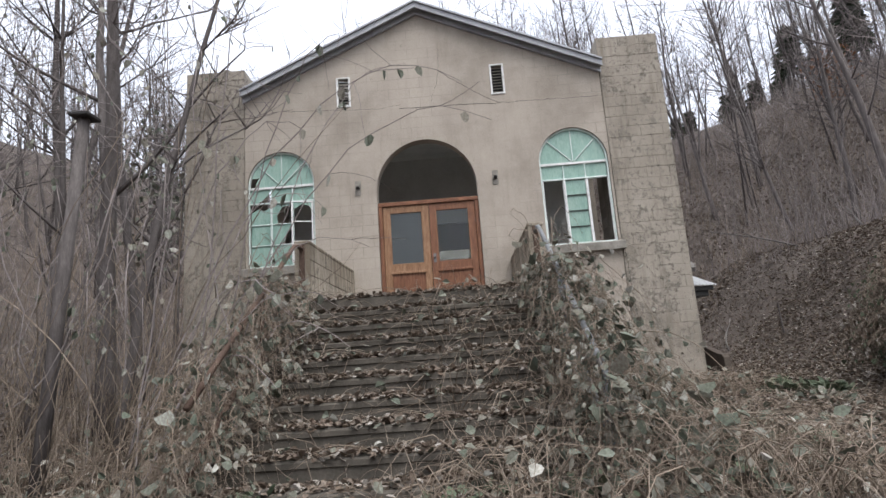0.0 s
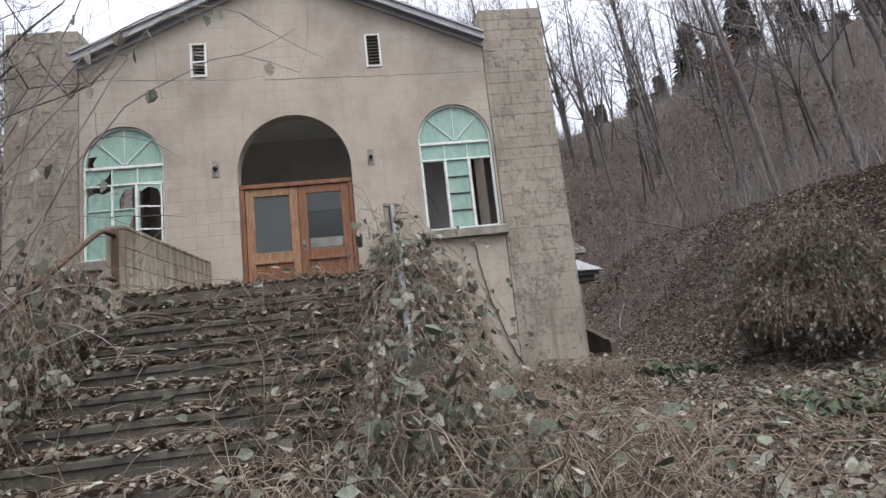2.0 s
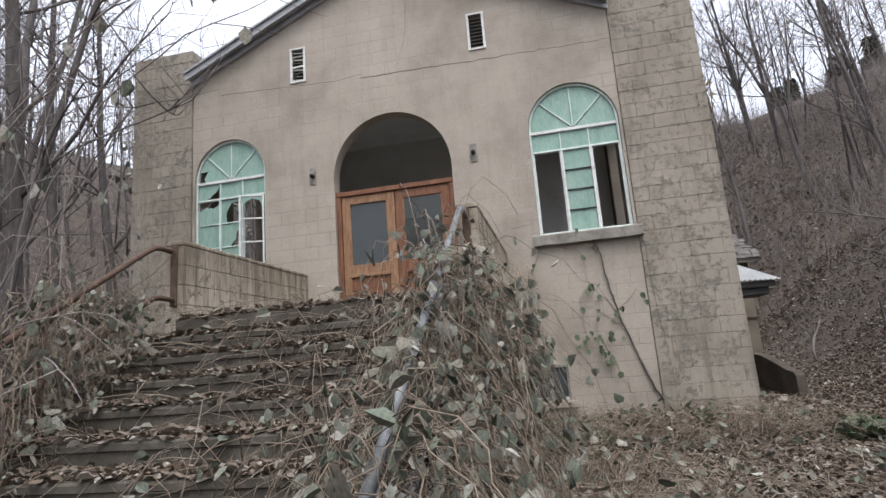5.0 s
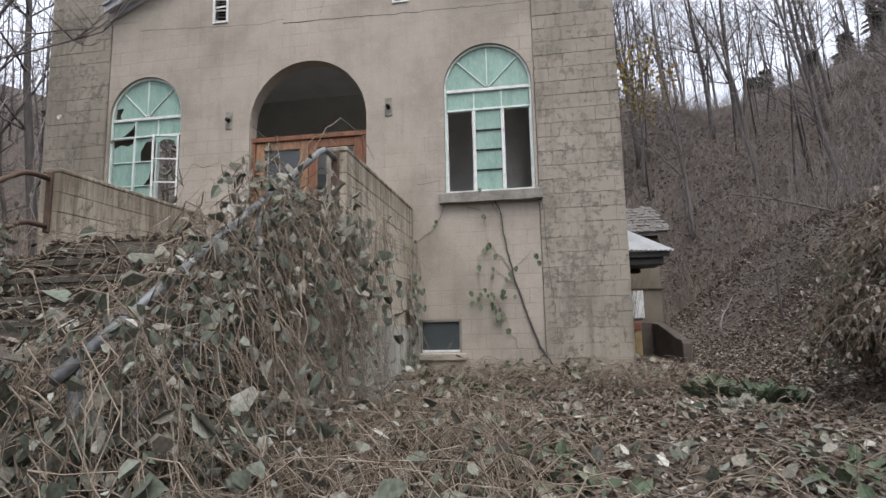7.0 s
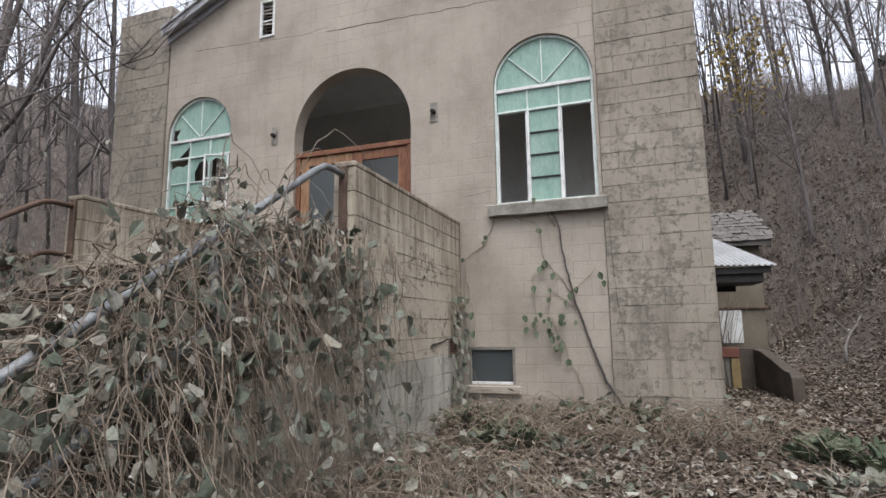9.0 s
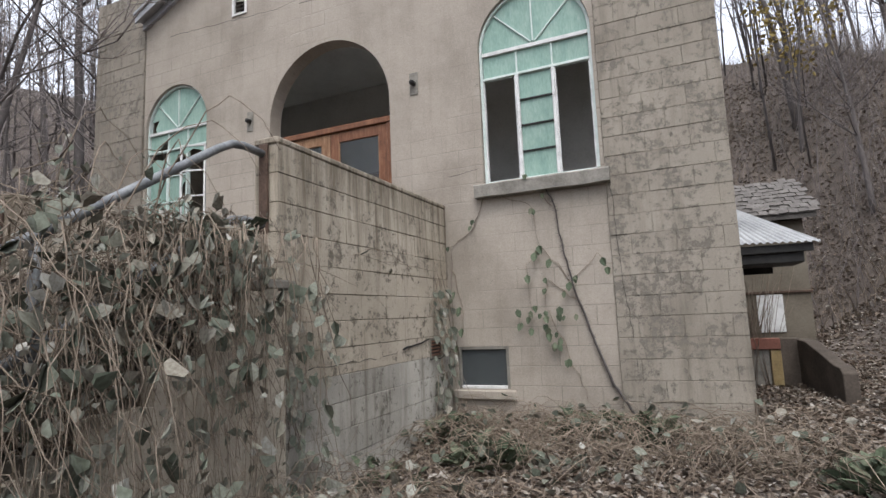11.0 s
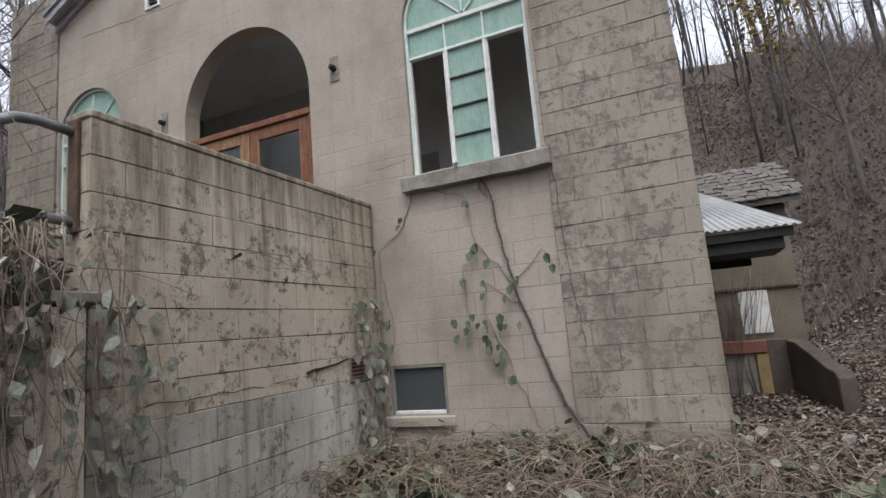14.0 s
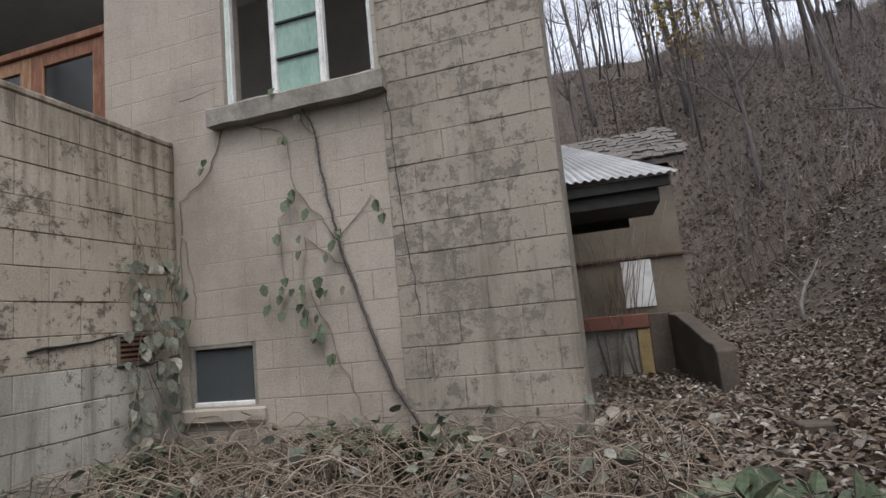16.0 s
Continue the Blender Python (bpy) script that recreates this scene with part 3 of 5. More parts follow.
def fan_window(name, cx, broken):
    lab = "arched steel window with green-painted panes, many broken, one casement ajar" if broken else "arched steel window with green-painted panes and two empty casements"
    w = thing(name, lab, "window", kind="structure")
    y = YF + 0.07
    a_out, a_in = arch(cx, WH - 0.004, SILL + 0.004, SPRING), arch(cx, WH - 0.032, SILL + 0.03, SPRING)
    part("window_frame", plate(a_out, [a_in], y - 0.03, y + 0.03), M_TRIM, w)
    z1, z2 = 5.335, 5.045     # under the fan, under the upper row
    for z, h in ((z1, 0.045), (z2, 0.03)):
        part("bar", bevelled(boxes((cx - WH + 0.033, cx + WH - 0.033, y - 0.03, y + 0.028, z, z + h)), 0.004), M_WHITE if z == z1 else M_TRIM, w)
    fz = z1 + 0.045
    for ang in (45, 90, 135):    # glazing bars of the fan
        r = WH - 0.034 + (SPRING - fz) * 0.8
        m = Matrix.Translation((cx, y, fz)) @ pose(0, 0, 0, 0, -ang, 0)
        bm = bmesh.new()
        box(bm, 0.03, r - 0.005, -0.018, 0.018, -0.007, 0.007, m)
        part("muntin", bm, M_TRIM, w)
    for i in range(4):           # fan panes
        pts = [(cx, fz + 0.004)]
        for j in range(7):
            t = radians(i * 45 + j * 7.5)
            x, z = cx + (WH - 0.034) * math.cos(t), SPRING + (WH - 0.034) * math.sin(t)
            pts.append((x, max(fz + 0.004, z)))
        if i == 0:
            pts.insert(1, (cx + WH - 0.034, fz + 0.004))
        if i == 3:
            pts.append((cx - WH + 0.034, fz + 0.004))
            if broken:
                pts = pts[:-3] + [(cx - WH + 0.2, fz + 0.2), (cx - WH + 0.13, fz + 0.07), (cx - WH + 0.16, fz + 0.004)]
        shard(pts, y + 0.002, M_TEAL, w)
    w3 = (2 * WH - 0.066) / 3
    xs = [cx - WH + 0.033 + w3 * i for i in range(4)]
    for i in range(3):           # row of three under the fan
        if i:
            part("muntin", boxes((xs[i] - 0.008, xs[i] + 0.008, y - 0.02, y + 0.02, z2 + 0.03, z1)), M_TRIM, w)
        poly = [(xs[i] + 0.006, z2 + 0.03), (xs[i + 1] - 0.006, z2 + 0.03), (xs[i + 1] - 0.006, z1), (xs[i] + 0.006, z1)]
        if broken and i == 0:
            poly = [(xs[0] + 0.006, z2 + 0.03), (xs[0] + 0.1, z2 + 0.03), (xs[0] + 0.2, z2 + 0.07), (xs[0] + 0.33, z2 + 0.17), (xs[1] - 0.01, z1), (xs[0] + 0.006, z1)]
        shard(poly, y + 0.002, M_TEAL, w)
    z0 = SILL + 0.03
    for i in (1, 2):
        part("stile", bevelled(boxes((xs[i] - 0.017, xs[i] + 0.017, y - 0.032, y + 0.03, z0, z2)), 0.004), M_WHITE if not broken else M_TRIM, w)
    rows = 4 if not broken else 3
    h = (z2 - z0) / rows
    cols = (1,) if not broken else (0, 1)
    for c in cols:
        for k in range(rows):
            za, zb = z0 + k * h, z0 + (k + 1) * h
            if k:
                part("muntin", boxes((xs[c] + 0.018, xs[c + 1] - 0.018, y - 0.018, y + 0.018, za - 0.008, za + 0.008)), M_TRIM if broken else M_BLACK, w)
            l, r, b, t = xs[c] + 0.018, xs[c + 1] - 0.018, za + 0.008, zb - 0.008
            poly = [(l, b), (r, b), (r, t), (l, t)]
            if broken and c == 1 and k == 2:      # a ragged hole with a rim of glass
                shard([(l, b), (l + 0.09, b), (l + 0.08, b + 0.16), (l + 0.17, t - 0.06), (r, t - 0.03), (r, t), (l, t)], y + 0.002, M_TEAL, w)
                continue
            if broken and c == 1 and k == 1:
                shard([(l, b), (l + 0.15, b), (l + 0.24, b + 0.1), (l + 0.27, b + 0.22), (r, t - 0.04), (r, t), (l, t)], y + 0.002, M_TEAL, w)
                continue
            if broken and c == 0 and k == 2:
                poly = [(l, b), (r, b), (r, t - 0.05), (l + 0.25, t - 0.11), (l + 0.12, t - 0.08), (l, t - 0.14)]
            shard(poly, y + 0.002, M_TEAL, w)
    if broken:                   # right-hand casement stands ajar
        piv = Matrix.Translation((xs[3] - 0.01, y - 0.035, 0)) @ pose(0, 0, 0, 0, 0, 18)
        cs = thing("casement", "", "")
        cs.parent = w
        cs["label"] = "white metal casement ajar with broken panes"
        def cbox(nm, x0, x1, a, b, mat=M_WHITE):
            bm = bmesh.new()
            box(bm, x0, x1, -0.012, 0.012, a, b, piv)
            part(nm, bm, mat, cs)
        cw = w3 - 0.01
        cbox("stile", -cw, -cw + 0.03, z0 + 0.02, z2 - 0.01)
        cbox("stile", -0.026, 0, z0 + 0.02, z2 - 0.01)
        for k in range(4):
            z = z0 + 0.02 + (z2 - z0 - 0.055) * k / 3
            cbox("rail", -cw + 0.031, -0.027, z, z + 0.022)
        bm = bmesh.new()
        tri = [(-cw + 0.031, z2 - 0.04), (-0.03, z2 - 0.04), (-0.03, z2 - 0.2), (-0.07, z2 - 0.1), (-0.2, z2 - 0.07), (-cw + 0.06, z2 - 0.16)]
        bm.faces.new([bm.verts.new(piv @ Vector((x, 0, z))) for x, z in tri])
        part("pane", bm, M_TEAL, cs)
    else:
        for i in (0, 2):         # empty casement frames
            for x in (xs[i] + (0.0 if i == 0 else 0.018), xs[i + 1] - (0.018 if i == 0 else 0.0) - 0.014):
                part("casement_stile", boxes((x, x + 0.014, y - 0.02, y + 0.02, z0, z2)), M_WHITE, w)
    window_sill(w, cx)


fan_window("window_1", CX - WIN, True)
fan_window("window_2", CX + WIN, False)


def basement_window():
    w = thing("window_3", "small basement window with reflection-grey glass and a pale frame", "window", kind="structure")
    x0, x1, z0, z1, y = 0.9, 1.49, 1.59, 2.04, YF + 0.035
    for a in ((x0 + 0.003, x0 + 0.035, z0, z1), (x1 - 0.035, x1 - 0.003, z0, z1)):
        part("stile", bevelled(boxes((a[0], a[1], y - 0.03, y + 0.03, a[2], a[3])), 0.004), M_SILL, w)
    for z in (z0, z1 - 0.032):
        part("rail", bevelled(boxes((x0 + 0.036, x1 - 0.036, y - 0.03, y + 0.03, z, z + 0.032)), 0.004), M_WHITE if z == z0 else M_SILL, w)
    # grey of this pane is painted reflection
    part("pane", boxes((x0 + 0.036, x1 - 0.036, y, y + 0.005, z0 + 0.033, z1 - 0.033)), M_REFLGREY, w)
    part("window_sill", bevelled(boxes((x0 - 0.05, x1 + 0.07, YF - 0.05, YF - 0.003, z0 - 0.11, z0 - 0.01)), 0.012), M_PLASTER, w)
    part("reveal_back", boxes((x0 - 0.05, x1 + 0.05, YF + 0.5, YF + 0.52, z0 - 0.3, z1 + 0.1)), M_DARK, w)


basement_window()

# wall cracks
def crack(name, pts, r, parent):
    g = Geo()
    out = []
    for a, b in zip(pts, pts[1:]):
        n = max(3, int((Vector(b) - Vector(a)).length / 0.09))
        for i in range(n):
            p = Vector(a).lerp(Vector(b), i / n)
            out.append((p.x + U(-0.012, 0.012), p.y, p.z + U(-0.012, 0.012)))
    out.append(pts[-1])
    g.tube(out, r, r * 0.6, 4)
    return placed(name, g.mesh(name, M_BLACK), parent, "dark open crack")


yc = YF + 0.0005
crack("crack", [(CX - 2.9, yc, 6.86), (-1.55, yc, 6.74), (-1.2, yc, 6.78)], 0.004, wall_front)
crack("crack", [(-1.22, yc, 6.71), (0.6, yc, 6.66), (CX + PX, yc, 6.63)], 0.005, wall_front)
crack("crack", [(2.66, YF - 0.0265, 3.7), (2.7, YF - 0.0265, 2.9), (2.78, YF - 0.0265, 1.9), (2.85, YF - 0.0265, 1.2)], 0.0035, piers[1][0])
crack("crack", [(0.9, yc, 3.98), (1.25, yc, 4.02)], 0.003, wall_front)
crack("crack", [(-0.4, yc, 7.9), (-0.45, yc, 7.3), (-0.6, yc, 6.8)], 0.003, wall_front)

xw = CX + WX1 + 0.004
crack("crack", [(xw, 8.0, 2.06), (xw, 9.1, 2.05), (xw, 9.45, 2.07)], 0.004, wings[1][0])
crack("crack", [(xw, 9.4, 2.09), (xw, 9.7, 2.13), (xw, 9.98, 2.16)], 0.011, wings[1][0])
crack("crack", [(xw, 9.98, 1.95), (xw, 10.25, 1.95), (xw, 10.52, 1.99)], 0.009, wings[1][0])

# ---- handrails ----
def handrail(s):
    x = CX + s * 1.515
    h = thing("handrail", "grey galvanised pipe handrail down the porch steps", "handrail", "step handrails")
    bend = lambda z: [(x, WY - 0.005, z), (x, WY - 0.2, z + 0.01), (x, WY - 0.3, z - 0.005), (x, WY - 0.42, z - 0.07)]
    for nm, z in (("top_rail", 3.53), ("lower_rail", 3.04)):
        g = Geo()
        slope = 0.655
        pts = bend(z)
        yy, zz = pts[-1][1], pts[-1][2]
        pts += [(x, yy - d, zz - d * slope) for d in (0.6, 1.2, 1.9, 2.5)]
        g.tube(pts, 0.027, 0.027, 10)
        placed(nm, g.mesh(nm, M_PIPE if s > 0 else M_RUST), h)
    part("wall_plate", bevelled(boxes((x - 0.035, x + 0.035, WY - 0.03, WY - 0.002, 2.98, 3.6)), 0.006), M_RUST, h, "rusty wall plate")
    for d in ((1.0, 2.4) if s > 0 else (1.0,)):
        g = Geo()
        yy = WY - 0.42 - d
        z = 3.46 - d * 0.655
        g.tube([(x, yy, z - 0.02), (x, yy, surface(x, yy) - 0.05)], 0.026, 0.026, 8)
        placed("post", g.mesh("post", M_PIPE if s > 0 else M_RUST), h)


handrail(-1), handrail(1)

# ledge slab and vent brick at the wing wall
tagged(part("ledge_slab", bevelled(boxes((CX + 1.30, CX + 1.78, 7.42, WY - 0.004, 2.59, 2.65)), 0.01), M_SILL), "thin grey concrete ledge at the end of the wing wall", "ledge", kind="structure")
vb = thing("vent_brick", "broken red clay vent brick set low in the wing wall", "vent")
part("surround", plate([(9.98, 1.96), (10.26, 1.96), (10.26, 2.17), (9.98, 2.17)], [[(10.0, 1.98), (10.24, 1.98), (10.24, 2.15), (10.0, 2.15)]], 0, 0.01), M_MORTAR, vb)
for i in range(5):
    part("fin", boxes((10.0, 10.24, -0.004, 0.012, 1.985 + i * 0.034, 2.003 + i * 0.034)), M_CLAY, vb)
part("backing", boxes((10.0, 10.24, 0.0125, 0.016, 1.98, 2.15)), M_BLACK, vb)
vb.matrix_basis = Matrix.Translation((CX + WX1 + 0.014, 0, 0)) @ Matrix(((0, -1, 0, 0), (1, 0, 0, 0), (0, 0, 1, 0), (0, 0, 0, 1)))

# ---- outbuilding, canopy and cellar entrance ----
EX = CX + W2        # outside of the east pier


def canopy():
    c = thing("canopy", "pale corrugated tin canopy on the side wall of the building", "canopy")
    y0, y1, n = 11.42, 13.1, 88
    bm = bmesh.new()
    top, bot = [], []
    for j in range(n + 1):
        f = j / n
        x = EX - 0.7 + f * 1.5
        zz = 0.009 * (1 if j % 4 < 2 else -1) * (1 if j % 2 else 0.6)
        xb = EX - 0.75 + f * 0.35
        for ls, dz in ((top, 0.0), (bot, -0.004)):
            ls.append((bm.verts.new((x, y0, 3.05 - 0.06 * f + zz + dz)), bm.verts.new((xb + 0.2, y1, 3.98 - 0.1 * f + zz + dz))))
    for ls in (top, bot):
        for a, b in zip(ls, ls[1:]):
            bm.faces.new((a[0], b[0], b[1], a[1]))
    for a, b in zip(zip(top, top[1:]), zip(bot, bot[1:])):
        for e in (0, 1):
            bm.faces.new((a[0][e], a[1][e], b[1][e], b[0][e]))
    part("tin_sheet", bm, M_TIN, c)
    # black solids under the tin: the canopy's shade put into their colour
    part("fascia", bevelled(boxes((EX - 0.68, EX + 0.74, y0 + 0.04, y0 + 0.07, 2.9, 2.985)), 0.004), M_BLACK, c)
    part("soffit", bevelled(boxes((EX - 0.68, EX + 0.66, y0 + 0.08, y0 + 0.75, 2.79, 2.97)), 0.01), M_BLACK, c, "underside blackened to stand for its shade")
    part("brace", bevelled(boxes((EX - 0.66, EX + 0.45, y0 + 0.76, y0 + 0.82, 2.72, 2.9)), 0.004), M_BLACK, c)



canopy()


def shed():
    s = thing("shed", "small ochre plastered outbuilding with a leaf-covered shingle roof", "shed")
    x0, x1, y0, y1 = 3.45, 4.74, 13.2, 15.5
    part("wall", boxes((x0, x1, y0, y1, 0.6, 3.45)), M_SHED, s)
    part("wall_band", bevelled(boxes((x0 + 0.02, x1 + 0.02, y0 - 0.03, y0 - 0.002, 2.5, 2.535)), 0.006), M_RUST, s)
    part("whitewashed_panel", bevelled(boxes((4.12, 4.42, y0 - 0.02, y0 - 0.003, 2.0, 2.49)), 0.004), M_WHITE, s, "flaking white board")
    for sg in (0, 1):
        bm = bmesh.new()
        ya, yb = (y0 - 0.15, y0 + 1.2) if sg == 0 else (y1 + 0.2, y0 + 1.2)
        v = [bm.verts.new(p) for p in ((x0 - 0.1, ya, 3.45), (x1 + 0.14, ya, 3.45), (x1 + 0.14, yb, 4.14), (x0 - 0.1, yb, 4.14), (x0 - 0.1, ya, 3.51), (x1 + 0.14, ya, 3.51), (x1 + 0.14, yb, 4.2), (x0 - 0.1, yb, 4.2))]
        for f in ((0, 1, 2, 3), (7, 6, 5, 4), (0, 4, 5, 1), (1, 5, 6, 2), (2, 6, 7, 3), (3, 7, 4, 0)):
            bm.faces.new([v[i] for i in f])
        bmesh.ops.recalc_face_normals(bm, faces=bm.faces[:])
        part("roof_slope", bm, M_SHINGLE, s)
    bm = bmesh.new()
    for k in range(9):
        for j in range(14):
            x = x0 - 0.1 + j * 0.112 + (0.05 if k % 2 else 0)
            ln = U(0.15, 0.23)
            m = Matrix.Translation((x, y0 - 0.17 + k * 0.152, 3.52 + k * 0.0775)) @ pose(0, 0, 0, 25 + U(-3, 4), U(-6, 6), U(-6, 6))
            box(bm, 0, 0.104, 0, ln, 0.0, 0.014, m)
    part("shingles", bm, M_SHINGLE, s)["kind"] = "stuff"
    bm = bmesh.new()
    a = [bm.verts.new((x1 + 0.001, y, z)) for y, z in ((y0, 3.45), (y1, 3.45), (y0 + 1.2, 4.14))]
    bm.faces.new(a)
    part("gable", bm, M_SHED, s)


shed()


def cellar():
    c = thing("cellar_entrance", "sunken concrete cellar entrance with a rusty door beside the wall", "cellar entrance", kind="structure")
    zg = 1.28
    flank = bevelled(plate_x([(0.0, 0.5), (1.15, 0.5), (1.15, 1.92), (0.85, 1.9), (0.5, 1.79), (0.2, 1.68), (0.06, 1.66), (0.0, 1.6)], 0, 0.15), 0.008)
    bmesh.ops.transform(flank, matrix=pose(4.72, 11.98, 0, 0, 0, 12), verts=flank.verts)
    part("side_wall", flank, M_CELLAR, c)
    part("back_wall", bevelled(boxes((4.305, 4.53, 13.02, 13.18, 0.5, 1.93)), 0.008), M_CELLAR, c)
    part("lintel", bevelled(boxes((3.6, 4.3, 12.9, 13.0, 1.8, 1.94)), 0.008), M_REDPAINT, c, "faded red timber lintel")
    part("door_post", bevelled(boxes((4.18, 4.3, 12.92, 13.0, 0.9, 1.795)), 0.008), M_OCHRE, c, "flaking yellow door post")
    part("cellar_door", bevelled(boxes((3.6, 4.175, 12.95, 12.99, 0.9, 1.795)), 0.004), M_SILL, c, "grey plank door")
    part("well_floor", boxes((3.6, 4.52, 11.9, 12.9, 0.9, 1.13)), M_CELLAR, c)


def plate_x(outline, x0, x1):
    bm = plate(outline, [], x0, x1)
    for v in bm.verts:
        v.co = Vector((v.co.y, v.co.x, v.co.z))
    bmesh.ops.recalc_face_normals(bm, faces=bm.faces[:])
    return bm


cellar()
slab = part("brick", bevelled(boxes((-0.1, 0.1, -0.06, 0.06, 0, 0.07)), 0.008), M_CELLAR)
slab.matrix_basis = pose(4.95, 10.7, rise(4.95, 10.7) + 0.0, 4, 3, 20)
tagged(slab, "weathered brick lying among dead leaves", "brick")

# small things round the building
pipe = thing("vent_pipe", "short grey vent pipe on top of the corner pier", "pipe", at=Matrix.Translation((CX - W2 + 0.62, YF + 0.4, 7.79)))
g = Geo()
g.tube([(0, 0, 0), (0, 0, 0.2)], 0.07, 0.07, 12)
placed("shaft", g.mesh("shaft", M_SILL), pipe)
g = Geo()
g.tube([(0, 0, 0.2), (0, 0, 0.24)], 0.09, 0.085, 12)
placed("rim", g.mesh("rim", M_SILL), pipe)
stake = thing("stake", "thin weathered stake standing in the leaves", "stake", at=Matrix.Translation((6.8, 13.5, rise(6.8, 13.5) - 0.05)) @ pose(0, 0, 0, 3, -4, 0))
part("shaft", bevelled(boxes((-0.015, 0.015, -0.015, 0.015, 0, 0.75)), 0.004), M_BARK, stake)
for bx, by, ln, az, pt in ((6.3, 15.2, 1.3, 60, 38), (8.4, 14.2, 1.8, 10, 15), (9.6, 17.0, 2.4, 150, 20), (7.6, 12.4, 1.2, -20, 8), (11.0, 16.0, 2.2, 70, 30)):
    br = thing("fallen_branch", "pale fallen branch lying on the leaf-strewn slope", "branch", "fallen branches", at=Matrix.Translation((bx, by, rise(bx, by) + 0.03)) @ pose(0, 0, 0, 0, -pt, az))
    g = Geo()
    pts = [(ln * f, 0.06 * math.sin(f * 5), 0.05 * math.sin(f * 3)) for f in (0, 0.25, 0.5, 0.75, 1)]
    g.tube(pts, 0.03, 0.012, 6)
    placed("limb", g.mesh("limb", M_SHINGLE), br)
    g = Geo()
    g.tube([pts[2], (ln * 0.7, 0.25, 0.2), (ln * 0.8, 0.45, 0.3)], 0.014, 0.005, 5)
    placed("fork", g.mesh("fork", M_SHINGLE), br)

# ---- trees ----
def wander(p, d, length, n, wob, lift=0.0):
    """Points of a branch from p along d, wobbling, bending up by lift."""
    pts, p, d = [Vector(p)], Vector(p), Vector(d).normalized()
    for i in range(n):
        d = (d + Vector((U(-wob, wob), U(-wob, wob), U(-wob, wob) + lift))).normalized()
        p = p + d * (length / n)
        pts.append(p.copy())
    return pts


def tree_meshes(h, r, lean, limbs=12, forked=False):
    wood, twig = Geo(), Geo()
    trunks = [wander((0, 0, -0.3), (lean, U(-0.05, 0.05), 1), h, 10, 0.05, 0.02)]
    wood.tube(trunks[0], r, r * 0.12, 8)
    if forked:
        k = trunks[0][3]
        t2 = wander(k, (U(-0.5, 0.5), U(-0.5, 0.5), 1.2), h * 0.6, 8, 0.06, 0.03)
        wood.tube(t2, r * 0.6, r * 0.08, 7)
        trunks.append(t2)
    for i in range(limbs):
        tr = random.choice(trunks)
        f = U(0.3, 0.97)
        q = tr[min(len(tr) - 2, int(f * (len(tr) - 1)))]
        a = U(0, 6.283)
        ln = h * U(0.14, 0.3) * (1.25 - 0.7 * f)
        limb = wander(q, (math.cos(a), math.sin(a), U(0.4, 1.3)), ln, 5, 0.16, 0.06)
        wood.tube(limb, r * 0.3 * (1.2 - f), 0.01, 4)
        for j in range(5):
            q2 = limb[random.randint(1, 5)]
            sub = wander(q2, (U(-1, 1), U(-1, 1), U(0.1, 1.1)), ln * U(0.3, 0.55), 3, 0.22, 0.05)
            twig.tube(sub, 0.013, 0.005, 3)
            for k in range(5):
                q3 = sub[random.randint(1, 3)]
                twig.tube(wander(q3, (U(-1, 1), U(-1, 1), U(-0.1, 1)), ln * U(0.12, 0.28), 2, 0.25), 0.006, 0.003, 3)
    return wood.mesh("trunk", M_BARK), twig.mesh("crown", M_TWIG)


TREE = "bare winter tree with a thin grey-brown trunk on the slope"
protos = [tree_meshes(U(10, 15), U(0.08, 0.17), U(-0.2, 0.02), random.randint(16, 22), i % 3 == 0) for i in range(8)]


def plant(x, y, pr, scale=1.0, label=TREE, group="hillside trees"):
    t = thing("tree", label, "tree", group, at=Matrix.Translation((x, y, rise(x, y) - 0.1)) @ pose(0, 0, 0, 0, 0, U(-50, 50)) @ Matrix.Scale(scale, 4))
    placed("trunk", pr[0], t), placed("crown", pr[1], t)
    return t


def scatter(n, x0, x1, y0, y1, gap, ok=lambda x, y: True):
    out = []
    for _ in range(n * 8):
        x, y = U(x0, x1), U(y0, y1)
        if ok(x, y) and all((x - a) ** 2 + (y - b) ** 2 > gap * gap for a, b in out):
            out.append((x, y))
        if len(out) == n:
            break
    return out


for x, y in scatter(72, 9.5, 44, 12, 56, 1.9, lambda x, y: x > 10 + 0.2 * max(0, 22 - y) or y > 24):
    plant(x, y, random.choice(protos), U(0.8, 1.25))
for x, y in scatter(42, -26, 16, 21.5, 60, 1.8):
    plant(x, y, random.choice(protos), U(0.8, 1.2))
for x, y in scatter(34, -26, -6.2, 3, 21, 1.7, lambda x, y: x < -6.2 - 0.15 * max(0, 8 - y)):
    plant(x, y, random.choice(protos), U(0.75, 1.2), group="trees beside the building")
for x, y in scatter(16, -22, 24, -28, -7, 2.5):
    plant(x, y, random.choice(protos), U(0.8, 1.2), group="trees across the lane")
for x, y, h, r, ln in ((-5.75, 9.0, 13, 0.15, 0.06), (-7.3, 9.4, 12, 0.09, 0.1), (-4.7, 7.6, 10, 0.07, 0.16), (-6.4, 5.9, 9, 0.06, 0.12)):
    plant(x, y, tree_meshes(h, r, ln, 14, h > 11), 1.0, "bare tree with vine-wrapped grey trunk in the thicket", "trees in the thicket").matrix_basis = Matrix.Translation((x, y, rise(x, y)))


